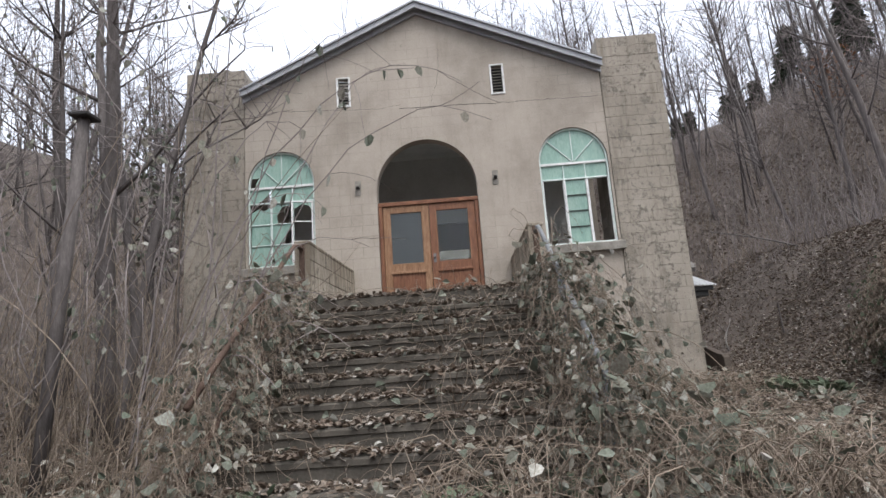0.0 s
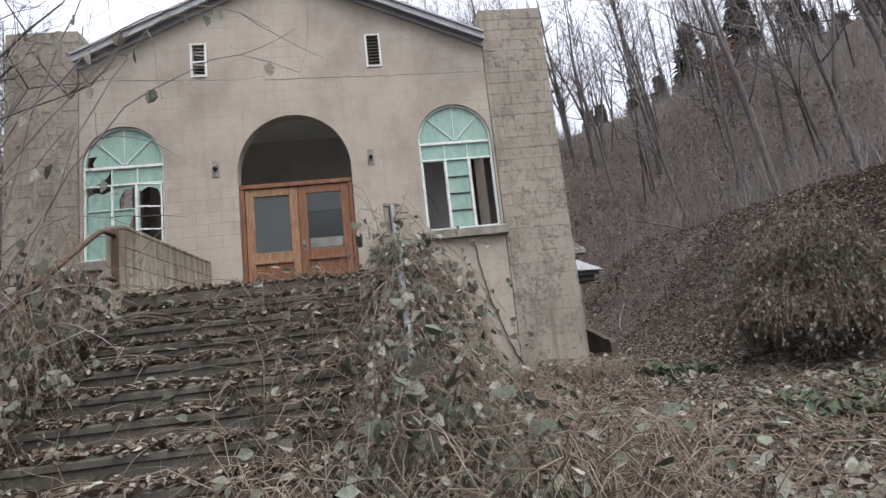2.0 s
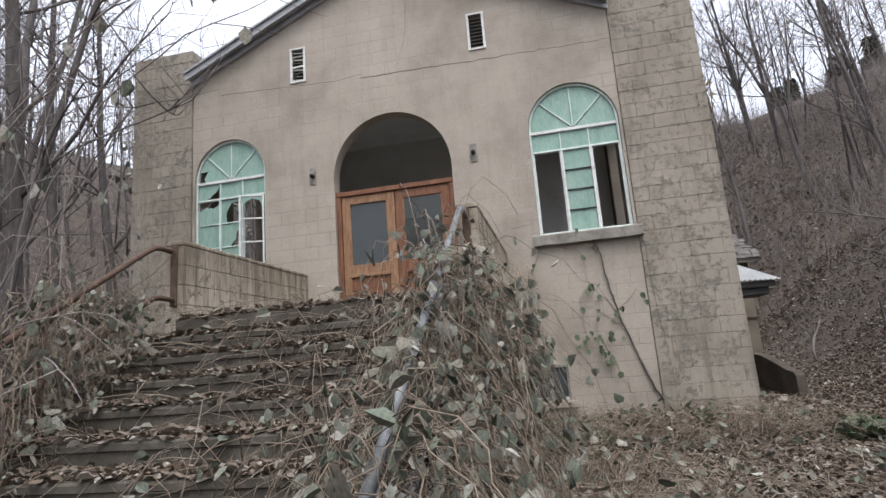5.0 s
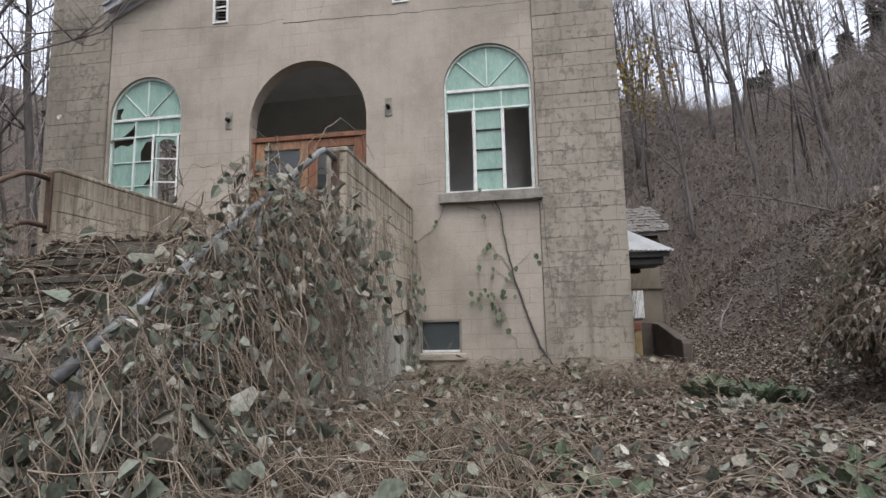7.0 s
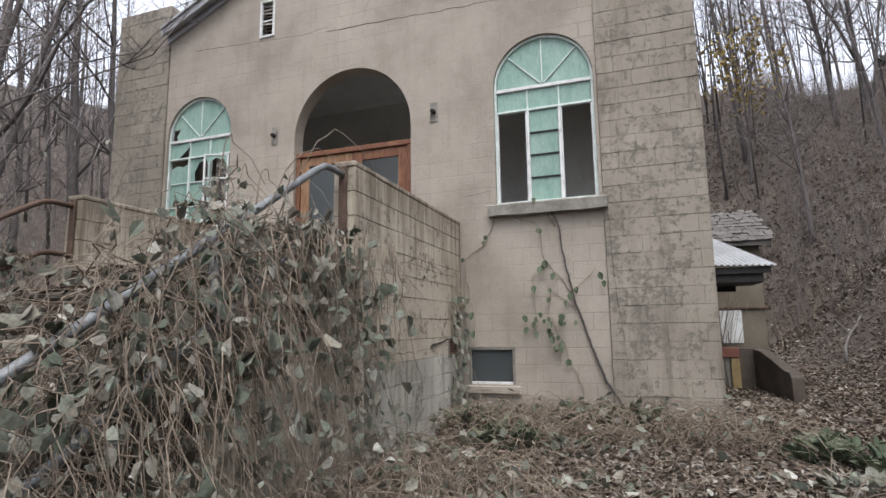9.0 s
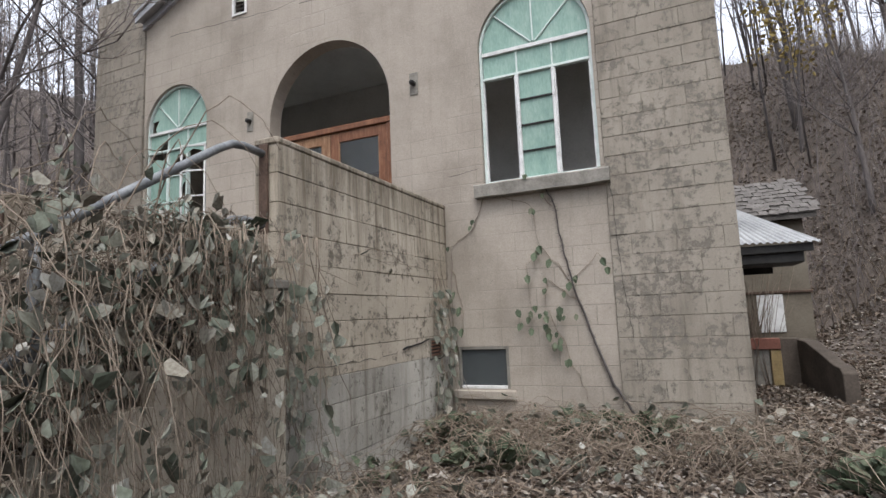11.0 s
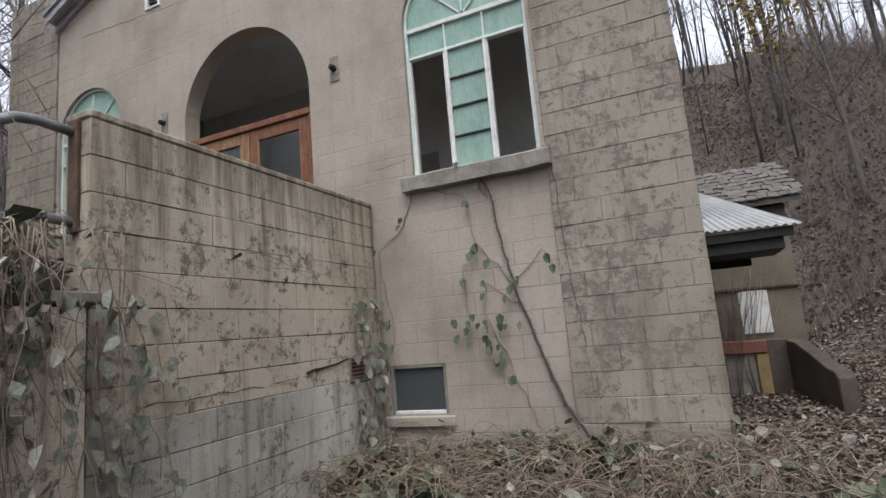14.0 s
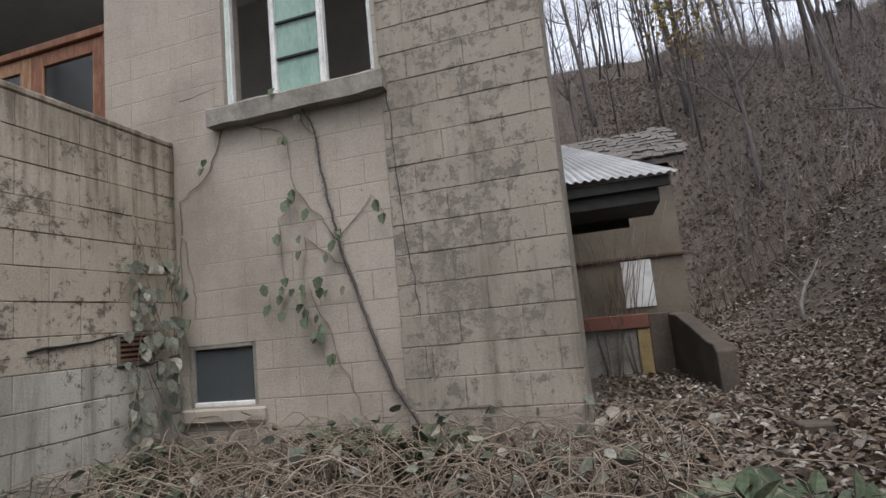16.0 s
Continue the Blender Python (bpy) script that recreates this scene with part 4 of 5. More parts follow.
def far_woods():
    g = Geo()
    near = scatter(150, 9, 62, 22, 62, 0.0) + scatter(170, -45, 9, 28, 60, 0.0) + scatter(160, -50, -14, 0, 30, 0.0)
    for x, y in near + scatter(500, -110, 120, -60, 150, 0.0, lambda x, y: x > 60 or x < -40 or y > 60 or y < -28):
        z, h, ln = rise(x, y) - 0.3, U(9, 16), U(-0.1, 0.05)
        pts = [(x + ln * h * f + U(-0.2, 0.2), y + U(-0.2, 0.2), z + h * f) for f in (0, 0.35, 0.7, 1)]
        g.tube(pts, U(0.03, 0.085), 0.012, 3)
        for k in range(16):
            f = U(0.25, 0.98)
            q = (x + ln * h * f, y, z + h * f)
            g.tube(wander(q, (U(-1, 1), U(-1, 1), U(0.3, 1.2)), h * U(0.1, 0.25), 2, 0.2), 0.02, 0.006, 3)
    tagged(placed("far_woods", g.mesh("far_woods", M_BARK)), "bare grey-brown woods on the far hillsides", "woods", kind="stuff")


far_woods()


def pine(x, y, h):
    t = thing("pine_tree", "dark green pine on the far slope", "pine tree", "ridge pines", at=Matrix.Translation((x, y, rise(x, y) - 0.2)))
    g = Geo()
    g.tube([(0, 0, 0), (0.1, 0, h * 0.5), (0, 0, h)], 0.16, 0.03, 6)
    placed("trunk", g.mesh("trunk", M_BARK), t)
    n = 900
    f = np.random.rand(n) ** 0.8 * 0.7 + 0.3
    a = np.floor(np.random.rand(n) * 14) * 2.4 + np.floor(f * 12) * 1.3
    r = h * 0.24 * (1.08 - f) * np.sqrt(np.random.rand(n)) * (0.8 + 0.4 * np.sin(a * 3))
    pos = np.stack([r * np.cos(a), r * np.sin(a), h * f - 0.15 * r], 1)
    out = np.stack([np.cos(a), np.sin(a), np.full(n, -0.25)], 1) + 0.35 * unit(n)
    placed("crown", leaves_mesh("crown", M_PINE, pos, out, np.tile([0, 0, 1.0], (n, 1)) + 0.5 * unit(n), np.random.uniform(0.35, 0.75, n), 0.35), t)


for x, y in scatter(34, 28, 66, 34, 75, 2.6, lambda x, y: rise(x, y) > 14):
    pine(x, y, U(4, 7))


def leafy_tree(x, y, h, mat, lab):
    t = thing("tree", lab, "tree", at=Matrix.Translation((x, y, rise(x, y) - 0.1)))
    wood, twig = tree_meshes(h, 0.09, 0.0, 12)
    placed("trunk", wood, t), placed("crown", twig, t)
    n = 800
    d = unit(n) * (np.random.rand(n)[:, None] ** 0.4)
    pos = d * np.array([h * 0.24, h * 0.24, h * 0.3]) + np.array([0, 0, h * 0.68])
    keep = np.array([noise.noise(Vector(p) * 0.9) > -0.08 for p in pos])
    pos = pos[keep]
    n = len(pos)
    placed("foliage", leaves_mesh("foliage", mat, pos, unit(n) + np.array([0, 0, -0.4]), unit(n), np.random.uniform(0.12, 0.26, n)), t)


leafy_tree(7.9, 29.5, 8, M_YELLOW, "small tree with yellow autumn leaves behind the outbuilding")
leafy_tree(21, 30, 6, M_RUSSET, "small tree with russet autumn leaves on the slope")
leafy_tree(-8.5, 16, 8, M_WILT, "small tree with sparse pale leaves beside the building")


# ---- undergrowth ----
def stems(name, label, places, mat, hmin, hmax, r=0.006, lean=0.35, n=6, wob=0.14, droop=0.0):
    g = Geo()
    for x, y in places:
        h = U(hmin, hmax)
        g.tube(wander((x, y, surface(x, y) - 0.05), (U(-lean, lean), U(-lean, lean), 1), h, n, wob, -droop), r * U(0.6, 1.4), r * 0.4, 3)
    return tagged(placed(name, g.mesh(name, mat)), label, "undergrowth", kind="stuff")


def wild(x, y):
    return not inside(x, y) and not (0.9 < x < 5.2 and 0 < y < 10.4) and not (-2.2 < x < 2.2 and y < 8)


stems("saplings", "thin bare saplings and brush on the hillsides", scatter(5200, -30, 36, 6, 44, 0.0, lambda x, y: wild(x, y) and (x > 9 + 0.3 * max(0, 16 - y) or x < -6 or y > 20)), M_TWIG, 0.8, 4.0, 0.011, 0.3)
stems("slope_brush", "fine grey-brown undergrowth covering the slope", scatter(9000, 8.5, 36, 13, 46, 0.0, lambda x, y: wild(x, y) and x - 8.5 > 0.35 * (18 - y)), M_TWIG, 0.4, 2.2, 0.007, 0.5, 4, 0.2)
stems("hill_brush", "fine brown undergrowth on the hill behind the building", scatter(7500, -4, 28, 19, 46, 0.0), M_STEM, 0.3, 1.7, 0.009, 0.6, 4, 0.2)
stems("thicket", "dense tangle of bare stems and vines beside the steps", scatter(170, -8.0, -2.6, 3.6, 10.0, 0.0, lambda x, y: not inside(x, y) and x < -0.9 - 0.36 * (y - 0.7)), M_STEM, 1.2, 4.6, 0.0065, 0.35, 11, 0.24)
stems("thicket_fine", "fine dry stems under the trees", scatter(900, -9, -2.6, 3.2, 10.2, 0.0, lambda x, y: not inside(x, y) and x < -1.1 - 0.33 * (y - 0.7)), M_STEM, 0.5, 2.6, 0.0045, 0.5, 6, 0.2, 0.03)


def hanging_vines():
    g = Geo()
    lp, la = [], []
    for _ in range(150):
        x, y = U(-7.5, -2.7), U(4.0, 9.5)
        if x > -0.9 - 0.36 * (y - 0.7):
            continue
        z = rise(x, y) + U(2.0, 6.5)
        q = Vector((x + U(-1.6, 1.3), y + U(-1, 1), z - U(0.4, 3.0)))
        p = Vector((x, y, z))
        sag = U(0.2, 1.0)
        pts = [p.lerp(q, f) - Vector((0, 0, sag * 4 * f * (1 - f))) + Vector((U(-0.05, 0.05), U(-0.05, 0.05), 0)) for f in [i / 9 for i in range(10)]]
        g.tube(pts, 0.007, 0.004, 3)
        for k in range(7):
            if random.random() < 0.75:
                lp.append(random.choice(pts)), la.append((U(-0.5, 0.5), U(-0.5, 0.5), -1))
    tagged(placed("hanging_vines", g.mesh("hanging_vines", M_TWIG)), "bare looping vines hanging from the trees", "vines", kind="stuff")
    n = len(lp)
    tagged(placed("vine_leaves", leaves_mesh("vine_leaves", M_WILT, np.array([tuple(p) for p in lp]), np.array(la), unit(n), np.random.uniform(0.05, 0.1, n))), "shrivelled grey-green leaves on the vines", "leaves", kind="stuff")


hanging_vines()


def canes():
    """Long thin canes that arch from the thicket over the steps, with a few leaves."""
    c = thing("bramble_canes", "long thin arching bramble canes with a few withered leaves", "bramble")
    lp, la = [], []
    ends = ((-0.1, 5.6, 4.6), (0.1, 5.4, 4.1), (-1.2, 5.8, 5.3), (-0.6, 6.0, 5.0), (-1.6, 6.0, 3.6), (-1.0, 5.2, 3.0), (-1.3, 5.6, 2.2), (-1.9, 6.4, 4.6), (-2.0, 5.4, 5.6), (-1.6, 4.6, 2.6), (-1.8, 5.2, 1.9), (-2.2, 6.9, 2.9), (-1.5, 6.4, 2.6), (-2.3, 5.0, 3.9))
    for e in ends:
        g = Geo()
        s = Vector((U(-3.4, -2.7), U(5.0, 6.6), 1.0))
        s.z = rise(s.x, s.y)
        e = Vector(e)
        top = Vector((s.x * 0.5 + e.x * 0.5, (s.y + e.y) / 2, max(e.z, s.z) + U(0.4, 1.2)))
        pts = []
        for i in range(15):
            f = i / 14
            p = s * (1 - f) ** 2 + top * 2 * f * (1 - f) + e * f ** 2
            pts.append(p + Vector((U(-0.02, 0.02), U(-0.02, 0.02), U(-0.03, 0.03))))
        g.tube(pts, 0.008, 0.003, 4)
        for k in range(3):
            q = pts[random.randint(5, 13)]
            g.tube(wander(q, (U(-0.4, 1), U(-0.4, 0.4), U(-1, 0.4)), U(0.3, 0.8), 5, 0.2, -0.05), 0.004, 0.002, 3)
        placed("cane", g.mesh("cane", M_TWIG), c)
        for k in range(4):
            lp.append(tuple(pts[random.randint(6, 14)])), la.append((U(-0.4, 0.4), U(-0.3, 0.3), -1))
    n = len(lp)
    placed("leaves", leaves_mesh("leaves", M_WILT, np.array(lp), np.array(la), unit(n), np.random.uniform(0.08, 0.14, n)), c, "withered hanging leaves")


canes()


def vine_mound(xr, n, leafy, label, reach, y_lo, y_hi):
    """Vines that have smothered a handrail and its foot."""
    m = thing("vine_mound", label, "vines", "vines over the handrails")
    g = Geo()
    lp, la, ls = [], [], []
    for i in range(n):
        y = U(y_lo, y_hi)
        zr = 1.92 + (y - 4.8) * 0.655
        p = Vector((xr + U(-0.25, 0.25), y + U(-0.2, 0.2), min(3.4 if y < 6.7 else 2.95, zr + U(-0.95, 0.2 if 5.9 < y < 6.6 or y < 4.9 else 0.02))))
        s = random.choice((-1, 1, 1))
        far = reach * (1.0 if y < 6.8 else 0.55)
        q = Vector((p.x + s * U(0.1, far if s > 0 else 0.45 * far), min(p.y + U(-0.7, 0.35), 7.6), 0))
        q.z = max(surface(q.x, q.y) + U(-0.02, 0.4), p.z - U(0.4, 1.6))
        up = U(0.0, 0.3)
        pts = []
        for j in range(9):
            t = j / 8
            b = p.lerp(q, t)
            b.z = p.z + (q.z - p.z) * t ** 1.6 + up * 4 * t * (1 - t) * (1 - t)
            pts.append(b + Vector((U(-0.05, 0.05), U(-0.05, 0.05), U(-0.04, 0.04))))
        g.tube(pts, U(0.0015, 0.005), 0.0012, 3)
        for k in range(6):
            if random.random() < leafy * (0.45 if s < 0 else 1.0):
                lp.append(tuple(random.choice(pts) + Vector((U(-0.05, 0.05), U(-0.05, 0.05), 0)))), la.append((U(-0.9, 0.9), U(-0.9, 0.5), -U(0.2, 1.2)))
                ls.append(U(0.03, 0.08) if random.random() < 0.92 else U(0.08, 0.12))
    placed("stem_tangle", g.mesh("stem_tangle", M_STEM), m, "dry brown stems")["kind"] = "stuff"
    lp = np.array(lp)
    placed("leaves", leaves_mesh("leaves", M_WILT, lp, np.array(la), unit(len(lp)) + np.array([0.2, -0.4, 0.3]), np.array(ls), 0.42, 1.1), m, "grey-green shrivelled leaves")["kind"] = "stuff"
    for _ in range(6):
        g = Geo()
        s = Vector((xr + U(-0.2, 0.2), U(6.3, 6.9), 2.8))
        e = Vector((xr + U(-0.5, 0.35), U(6.7, 7.3), U(3.2, 3.7)))
        g.tube([s.lerp(e, t) + Vector((0, 0, t * (1 - t) + U(-0.03, 0.03))) for t in [k / 8 for k in range(9)]] + [e + Vector((0.12, 0.05, -0.12)), e + Vector((0.2, 0.1, -0.3))], 0.005, 0.002, 4)
        placed("shoot", g.mesh("shoot", M_STEM), m)


vine_mound(CX + 1.52, 1080, 0.52, "heap of withered vines and drooping leaves over the handrail", 0.8, 4.4, 7.45)
vine_mound(CX - 1.62, 700, 0.3, "tangle of bare vines over the handrail beside the thicket", 0.55, 4.6, 7.2)


def brush(name, label, x0, x1, y0, y1, n, hi, leaf=0.5):
    """Low tangle of dead stalks lying on the ground."""
    g = Geo()
    lp, la = [], []
    for _ in range(n):
        x, y = U(x0, x1), U(y0, y1)
        if inside(x, y) and random.random() < 0.75:
            continue
        a, ln = U(0, 6.283), U(0.3, 1.1)
        z = surface(x, y)
        top = U(0.05, hi)
        pts = []
        for j in range(6):
            t = j / 5
            px, py = x + math.cos(a) * ln * t + U(-0.03, 0.03), y + math.sin(a) * ln * t + U(-0.03, 0.03)
            if CX - W2 < px < CX + W2 and py > YF - 0.05:
                py = YF - 0.05
            pts.append((px, py, max(surface(px, py), z + top * 4 * t * (1 - t) - 0.05 * t) + 0.01))
        g.tube(pts, U(0.002, 0.006), 0.0015, 3)
        if random.random() < leaf:
            lp.append(random.choice(pts)), la.append((U(-1, 1), U(-1, 1), U(-0.9, 0.3)))
    tagged(placed(name, g.mesh(name, M_STEM)), label, "undergrowth", kind="stuff")
    if lp:
        k = len(lp)
        tagged(placed(name + "_leaves", leaves_mesh(name, M_WILT, np.array(lp), np.array(la), unit(k) + np.array([0, 0, 1.0]), np.random.uniform(0.05, 0.12, k))), "withered leaves caught in the dead stalks", "leaves", kind="stuff")


brush("foot_brush", "matted dead stalks at the foot of the steps", -0.6, 2.4, 3.9, 7.6, 1500, 0.55, 0.6)
brush("path_brush", "dead stalks and creepers across the ground", 1.4, 7.0, 4.2, 8.6, 900, 0.28)
brush("wall_brush", "dry stalks along the foot of the wall", 0.7, 4.2, 9.3, 10.45, 900, 0.35)
brush("step_brush", "dry vines trailing over the steps", CX - 1.7, CX + 1.7, 4.9, 8.8, 1700, 0.17, 0.6)
brush("left_brush", "matted dead stalks under the thicket", -6.5, -2.2, 2.6, 7.0, 1000, 0.5)
brush("front_brush", "dead stalks in the foreground", -3.5, 4.5, 2.4, 4.6, 700, 0.25)

stems("cheek_stalks", "dead stalks leaning on the side of the steps", [(U(0.98, 1.5), U(4.7, 7.6)) for _ in range(170)], M_STEM, 0.3, 1.2, 0.003, 0.9, 8, 0.35, 0.08)
brush("side_brush", "matted dead stalks beside the steps", 0.9, 1.9, 4.6, 7.8, 700, 0.5, 0.9)


def weeds(name, label, spots, per, size, mat):
    lp, la = [], []
    for x, y, r in spots:
        for _ in range(per):
            a, d = U(0, 6.283), r * math.sqrt(random.random())
            px, py = x + math.cos(a) * d, y + math.sin(a) * d
            if inside(px, py):
                continue
            lp.append((px, py, surface(px, py) + U(0.0, 0.22 * (1.1 - d / r)))), la.append((math.cos(a) + U(-0.5, 0.5), math.sin(a) + U(-0.5, 0.5), U(-0.1, 1.1)))
    k = len(lp)
    tagged(placed(name, leaves_mesh(name, mat, np.array(lp), np.array(la), unit(k) * 0.5 + np.array([0, 0, 1.0]), np.random.uniform(size * 0.6, size * 1.3, k))), label, "weeds", kind="stuff")


weeds("weeds", "low dull green weeds among the dead leaves", [(U(-2.5, 6.5), U(3.2, 6.8), U(0.2, 0.6)) for _ in range(34)] + [(2.7, 10.2, 0.35), (2.2, 10.3, 0.3), (3.0, 10.1, 0.25), (4.6, 9.4, 0.4), (4.9, 9.2, 0.3), (1.1, 10.1, 0.3), (1.0, 8.6, 0.4), (1.2, 7.4, 0.4)], 45, 0.1, M_GREEN)
weeds("base_weeds", "tufts of green weeds at the foot of the wall", [(2.55, 10.25, 0.25), (2.2, 10.3, 0.2), (2.9, 10.2, 0.2), (1.0, 9.9, 0.3), (4.3, 9.3, 0.22), (4.75, 9.0, 0.3), (1.6, 9.3, 0.3)], 110, 0.13, M_GREEN)
weeds("yellow_weeds", "yellowing leaves in the thicket", [(-3.6, 7.6, 0.3), (-3.5, 7.5, 0.2)], 60, 0.09, M_YELLOW)
weeds("pale_weeds", "withered grey-green ground creepers", [(U(-4.5, 6.5), U(2.6, 9.2), U(0.25, 0.7)) for _ in range(60)], 40, 0.1, M_WILT)


BUSH = (6.2, 8.4, 0.95, 1.85)


def bush():
    """A smothered thicket: overhanging shell of drooping stems with a dark hollow at its foot."""
    b = thing("bush", "rounded heap of brown brambles and green ivy beside the path", "bush")
    cx, cy, r, h = BUSH
    z0 = rise(cx, cy) - 0.15
    g = Geo()
    dry, green = ([], []), ([], [])
    for _ in range(4200):
        a, e = U(0, 6.283), math.asin(0.36 + 0.64 * random.random())
        k = U(0.72, 1.0) * (1 + 0.3 * noise.noise(Vector((math.cos(a) * 1.6, math.sin(a) * 1.6, e * 2))))
        wide = 1.15 - 0.15 * math.sin(e)
        p = Vector((cx + r * k * wide * math.cos(a) * math.cos(e) ** 0.7, cy + r * k * wide * math.sin(a) * math.cos(e) ** 0.7, z0 + h * k * math.sin(e)))
        d = Vector((math.cos(a) * 0.5 + U(-0.8, 0.8), math.sin(a) * 0.5 + U(-0.8, 0.8), U(-0.3, 0.5)))
        pts = wander(p, d, U(0.25, 0.6), 6, 0.25, -0.3)
        pts = [Vector((q.x, q.y, max(q.z, rise(q.x, q.y)))) for q in pts]
        g.tube(pts, U(0.002, 0.006), 0.0015, 3)
        ivy = noise.noise(Vector((p.x * 1.3, p.y * 1.3, p.z * 1.3 + 4))) > 0.12
        for _ in range(3):
            lp, la = green if ivy and random.random() < 0.75 else dry
            lp.append(tuple(random.choice(pts))), la.append((U(-0.6, 0.6), U(-0.6, 0.6), -1))
    placed("stem_tangle", g.mesh("stem_tangle", M_STEM), b)["kind"] = "stuff"
    for nm, (lp, la), mat in (("leaves", dry, M_LITTER), ("ivy_leaves", green, M_GREEN)):
        n = len(lp)
        placed(nm, leaves_mesh(nm, mat, np.array(lp), np.array(la), unit(n), np.random.uniform(0.03, 0.075, n), 0.45, 0.5), b)["kind"] = "stuff"


bush()


def wall_vine():
    v = thing("wall_vine", "old hairy ivy stem climbing the wall with few green leaves", "vine")
    y = YF - 0.022
    main = [(2.86, y - 0.03, 1.1), (2.74, y, 1.35), (2.55, y, 1.65), (2.4, y, 2.05), (2.3, y, 2.4), (2.22, y, 2.65), (2.16, y, 2.95), (2.11, y, 3.25), (2.07, y, 3.55), (1.98, y - 0.04, 3.72)]
    g = Geo()
    fine = []
    for a, b in zip(main, main[1:]):
        for k in range(5):
            p = Vector(a).lerp(Vector(b), k / 5)
            fine.append(p + Vector((U(-0.008, 0.008), 0, U(-0.008, 0.008))))
    g.tube(fine, 0.016, 0.005, 6)
    placed("stem", g.mesh("stem", M_BARK), v, "dark hairy stem")
    g = Geo()
    for p in fine:
        for _ in range(7):
            d = Vector((U(-1, 1), U(-0.4, 0.2), U(-1, 1))).normalized() * U(0.02, 0.045)
            g.tube([p, p + d], 0.002, 0.001, 3)
    placed("rootlets", g.mesh("rootlets", M_BARK), v)["kind"] = "stuff"
    g = Geo()
    lp, la = [], []
    runs = (((2.2, 2.7), (1.9, 3.1), (1.75, 2.9), (1.78, 2.3)), ((2.2, 2.7), (2.5, 2.95), (2.62, 2.75)), ((1.3, 3.7), (1.15, 3.35), (0.87, 3.15), (0.86, 2.2), (0.95, 1.9)), ((1.5, 3.68), (1.85, 3.5), (1.9, 3.0)), ((2.05, 3.5), (1.9, 3.75), (1.75, 3.9)), ((1.95, 2.4), (2.15, 1.9), (2.3, 1.5), (2.55, 1.2)), ((2.25, 2.5), (1.95, 2.75), (1.9, 2.2)), ((0.88, 2.9), (0.98, 2.5), (1.0, 2.2)))
    for run in runs:
        pts = []
        for a, b in zip(run, run[1:]):
            for k in range(5):
                f = k / 5
                pts.append((a[0] + (b[0] - a[0]) * f + U(-0.02, 0.02), y + 0.01, a[1] + (b[1] - a[1]) * f + U(-0.02, 0.02)))
        g.tube(pts, 0.005, 0.002, 4)
        for k in range(5):
            lp.append(random.choice(pts))
    placed("shoot_tangle", g.mesh("shoot_tangle", M_STEM), v)["kind"] = "stuff"
    for cx, cz in ((2.12, 2.4), (1.86, 2.3), (1.98, 2.12), (1.78, 2.35)):
        for _ in range(5):
            lp.append((random.gauss(cx, 0.06), y, random.gauss(cz, 0.07)))
    lp = np.array(lp)
    n = len(lp)
    lp[:, 1] = y - np.random.uniform(0.03, 0.07, n)
    along = np.stack([np.random.uniform(-0.4, 0.4, n), np.random.uniform(-0.45, -0.1, n), np.full(n, -1.0)], 1)
    placed("leaves", leaves_mesh("leaves", M_GREEN, lp, along, np.tile([0, -1.0, 0.35], (n, 1)) + 0.35 * unit(n), np.random.uniform(0.06, 0.115, n), 0.55), v, "dull green ivy leaves")


wall_vine()


def wing_ivy():
    v = thing("wing_ivy", "ragged ivy leaves clinging to the wing wall corner", "ivy")
    n = 150
    k = np.random.rand(n)
    pos = np.stack([CX + WX1 + 0.02 + 0.1 * np.random.rand(n), np.where(k < 0.45, np.random.uniform(WY - 0.15, WY + 0.5, n), np.random.uniform(10.0, 10.48, n)), np.random.uniform(1.3, 2.7, n)], 1)
    along = np.stack([np.random.uniform(0, 0.5, n), np.random.uniform(-0.5, 0.5, n), np.full(n, -1.0)], 1)
    placed("leaves", leaves_mesh("leaves", M_WILT, pos, along, np.tile([1.0, -0.4, 0], (n, 1)) + 0.5 * unit(n), np.random.uniform(0.06, 0.12, n), 0.6), v)
    g = Geo()
    for _ in range(26):
        y, z = (U(WY - 0.1, WY + 0.4), U(1.6, 2.9)) if random.random() < 0.5 else (U(10.1, 10.45), U(1.6, 3.0))
        g.tube(wander((CX + WX1 + 0.03, y, z), (0.1, U(-0.4, 0.4), -1), U(0.4, 1.2), 6, 0.12), 0.004, 0.002, 3)
    placed("shoot_tangle", g.mesh("shoot_tangle", M_STEM), v)["kind"] = "stuff"


wing_ivy()


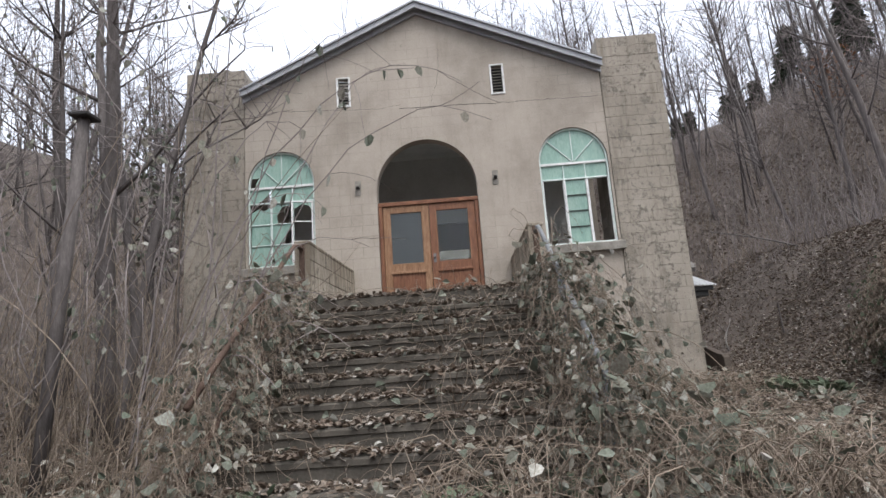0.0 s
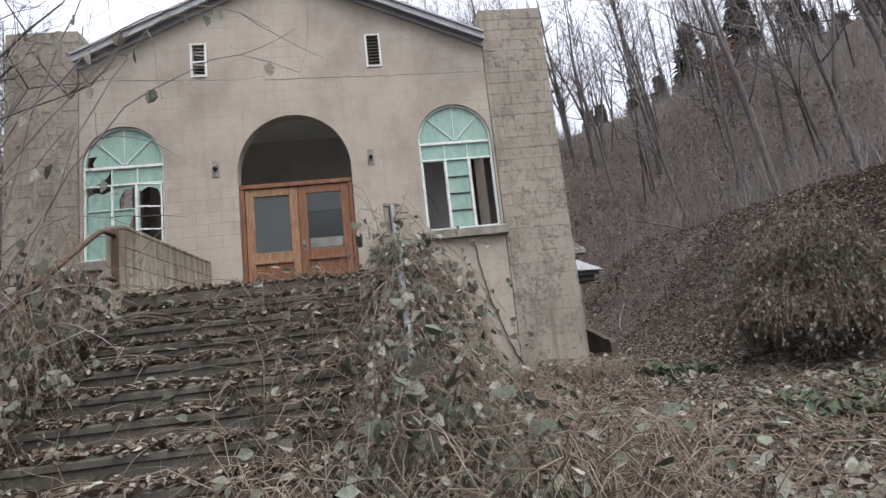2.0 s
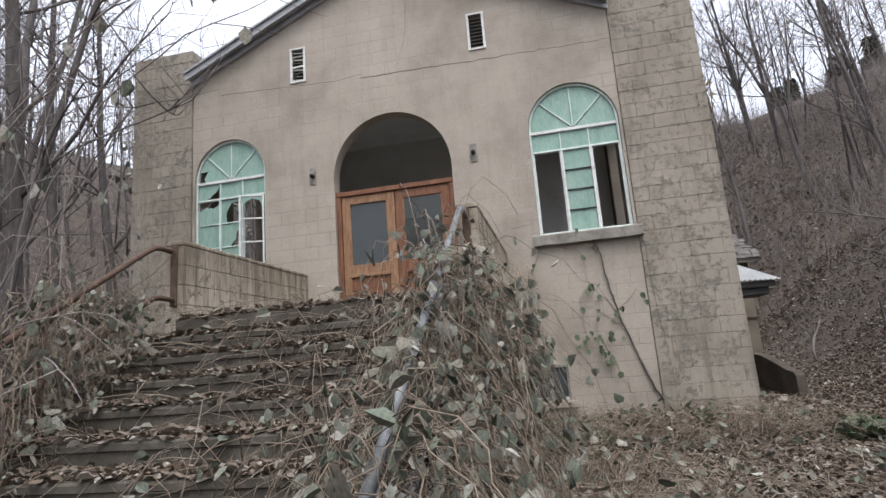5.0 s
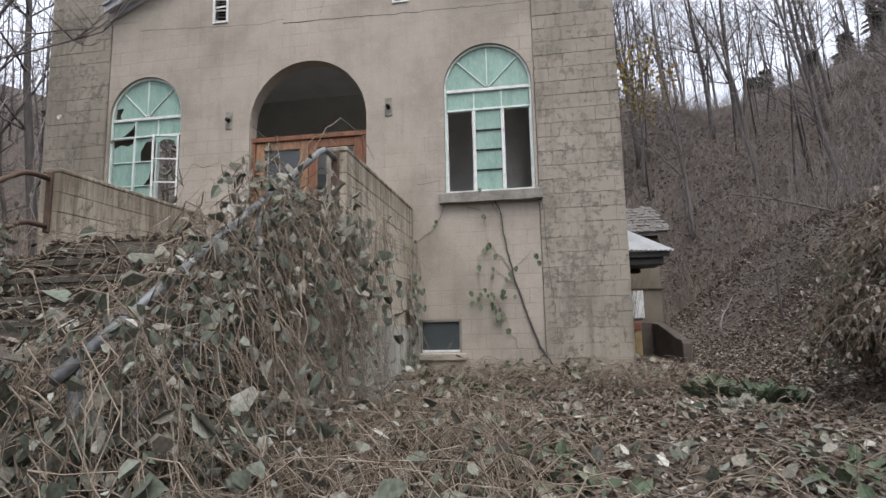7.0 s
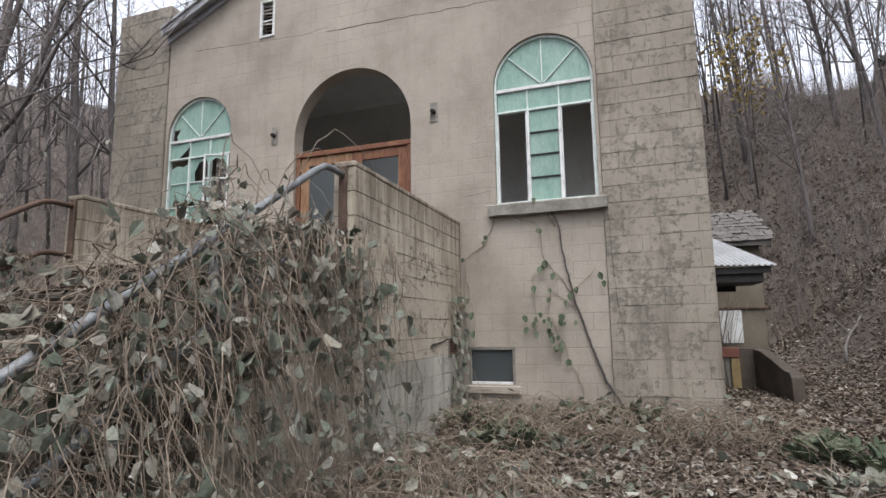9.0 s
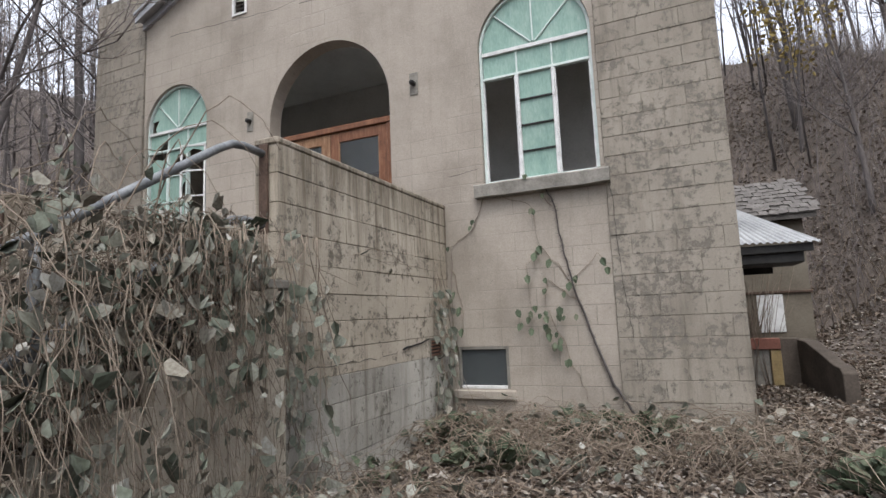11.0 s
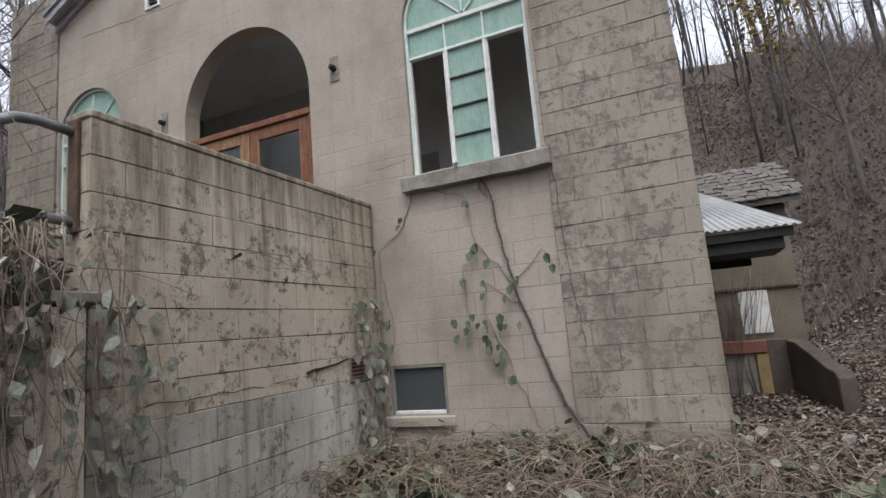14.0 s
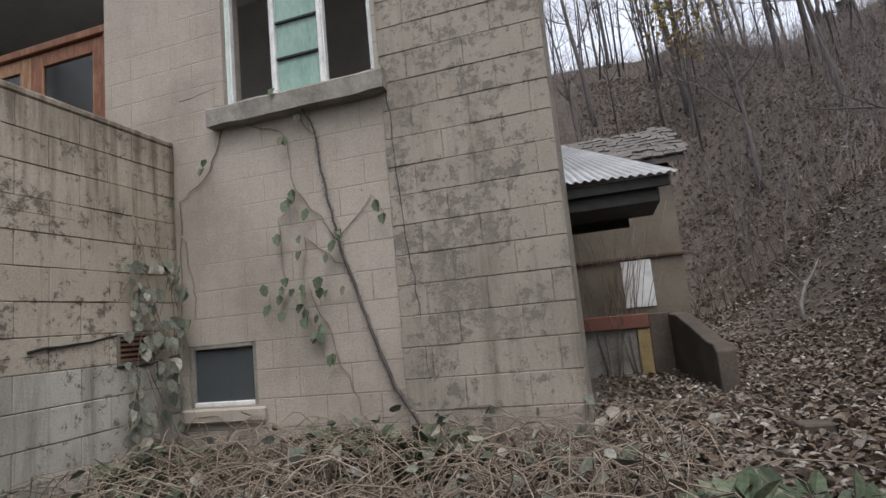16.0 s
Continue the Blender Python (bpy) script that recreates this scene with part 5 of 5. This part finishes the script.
def side_vines():
    """Leafy strands that hang down beside the steps from the smothered rail."""
    v = thing("hanging_vine", "strands of large drooping grey-green leaves beside the steps", "vine")
    g = Geo()
    lp, la, ls = [], [], []
    for _ in range(60):
        y = U(5.2, 7.66)
        x = CX + STEP_W + U(0.12, 0.4)
        top = min(2.9, 1.86 + (y - 4.8) * 0.655 + U(-0.5, 0.1))
        foot = max(rise(x, y) + 0.05, top - U(0.5, 1.5))
        pts, dx, dy = [], U(-0.1, 0.2), U(-0.2, 0.2)
        for j in range(9):
            t = j / 8
            pts.append((x + dx * t + U(-0.02, 0.02), min(y + dy * t, 7.66) + U(-0.02, 0.02), top + (foot - top) * t))
        g.tube(pts, 0.004, 0.002, 3)
        for q in pts[1:]:
            if random.random() < 0.3:
                lp.append(q), la.append((U(-0.3, 0.6), U(-0.6, 0.3), -1)), ls.append(U(0.05, 0.11))
    placed("strand_tangle", g.mesh("strand_tangle", M_STEM), v)["kind"] = "stuff"
    n = len(lp)
    placed("leaves", leaves_mesh("leaves", M_WILT, np.array(lp), np.array(la), unit(n) * 0.6 + np.array([0.8, -0.5, 0.2]), np.array(ls), 0.42, 1.1), v)["kind"] = "stuff"


side_vines()
stems("shed_vines", "dry vines hanging beside the outbuilding", [(U(3.85, 4.2), U(12.9, 13.15)) for _ in range(60)], M_STEM, 0.8, 1.9, 0.006, 0.12, 7, 0.1)

post = thing("post", "weathered wooden post with a small metal cap", "post", at=Matrix.Translation((-3.9, 5.4, rise(-3.9, 5.4))) @ pose(0, 0, 0, -1, 3, 0))
g = Geo()
g.tube([(0, 0, -0.2), (0.01, 0, 1.7), (0.03, 0, 3.5)], 0.06, 0.05, 8)
placed("shaft", g.mesh("shaft", M_BARK), post)
part("cap", bevelled(boxes((-0.07, 0.13, -0.1, 0.1, 3.5, 3.54)), 0.01), M_BLACK, post, "dark metal cap")


# ---- dead leaves ----
def litter(name, label, n, x0, x1, y0, y1, lo, hi, ok=lambda x, y: True):
    pos = []
    for _ in range(n):
        x, y = U(x0, x1), U(y0, y1)
        if CX - W2 < x < CX + W2 and y > YF - 0.03:
            continue
        if WX0 - 0.02 < abs(x - CX) < WX1 + 0.03 and y > WY - 0.03:
            continue
        if not ok(x, y):
            continue
        pos.append((x, y, surface(x, y) + U(0.003, 0.035)))
    pos = np.array(pos)
    k = len(pos)
    a = np.random.rand(k) * 6.283
    along = np.stack([np.cos(a), np.sin(a), np.random.normal(0, 0.3, k)], 1)
    tagged(placed(name, leaves_mesh(name, M_LITTER, pos, along, np.tile([0, 0, 1.0], (k, 1)) + 0.35 * unit(k), np.random.uniform(lo, hi, k), 0.5, 0.35)), label, "dead leaves", kind="stuff")


litter("leaf_litter", "thick layer of brown dead leaves on the ground", 70000, -5.5, 9.5, 2.2, 11.6, 0.035, 0.085)
litter("step_litter", "pale dead leaves lying on the steps and porch", 13000, CX - 1.64, CX + 1.64, 4.9, 10.4, 0.04, 0.095)
litter("slope_litter", "dead leaves over the hillside", 50000, 4, 19, 9, 26, 0.04, 0.085)
litter("near_litter", "fine dead leaves along the path", 34000, 2.5, 9.5, 7.5, 15.0, 0.028, 0.06)
litter("hill_litter", "dead leaves on the hill behind the building", 26000, 0, 26, 19, 40, 0.09, 0.17)
litter("woods_litter", "dead leaves under the trees", 12000, -14, -4, 3, 14, 0.05, 0.1)

# ---- blocks of the piers and wing walls ----
def block_mesh(lx, ly, lz):
    bm = bevelled(boxes((0, lx, 0, ly, 0, lz)), 0.0035)
    me = bpy.data.meshes.new("block")
    bm.to_mesh(me)
    bm.free()
    return me


JT, JX = 0.0045, 0.003


def lay(parent, mat, at_fn, length, z0, z1, thick, bond=0.4064, low=None):
    """Courses of block from z1 down; below low[0] they are of the material low[1]."""
    made = {}
    row = 0
    z = z1
    while z > z0:
        z -= COURSE
        u, first = 0.0, True
        while u < length - 0.02:
            ln = bond / 2 if first and row % 2 else bond
            ln = min(ln, length - u)
            if length - u - ln < 0.07:
                ln = length - u
            bare = bool(low) and z < low[0]
            key = (round(ln, 3), bare)
            if key not in made:
                made[key] = block_mesh(ln - JX, thick, COURSE - JT)
                made[key].materials.append(low[1] if bare else mat)
            ob = placed("block", made[key], parent)
            ob.matrix_basis = at_fn(u + JX / 2 + U(-0.001, 0.001), z + JT / 2, U(-0.003, 0.003)) @ pose(0, 0, 0, U(-0.25, 0.25), 0, U(-0.25, 0.25))
            u += ln
            first = False
        row += 1


for ob, x0, x1 in piers:
    lay(ob, M_BLOCK, lambda u, z, j, x0=x0: Matrix.Translation((x0 + u, YF - 0.026 + j, z)), x1 - x0, 0.9, 7.79, 0.3)
for ob, x0, x1 in wings:
    lay(ob, M_WING, lambda u, z, j, x0=x0: Matrix.Translation((x0 + 0.2 + j, WY + u, z)) @ pose(0, 0, 0, 0, 0, 90), YF - WY - 0.004, 0.9, WTOP - 0.05, 0.2, low=(1.95, M_WINGLOW))
    part("coping", bevelled(boxes((x0 - 0.004, x1 + 0.004, WY - 0.006, YF - 0.003, WTOP - 0.048, WTOP)), 0.01), M_WING, ob, "dark stained coping")
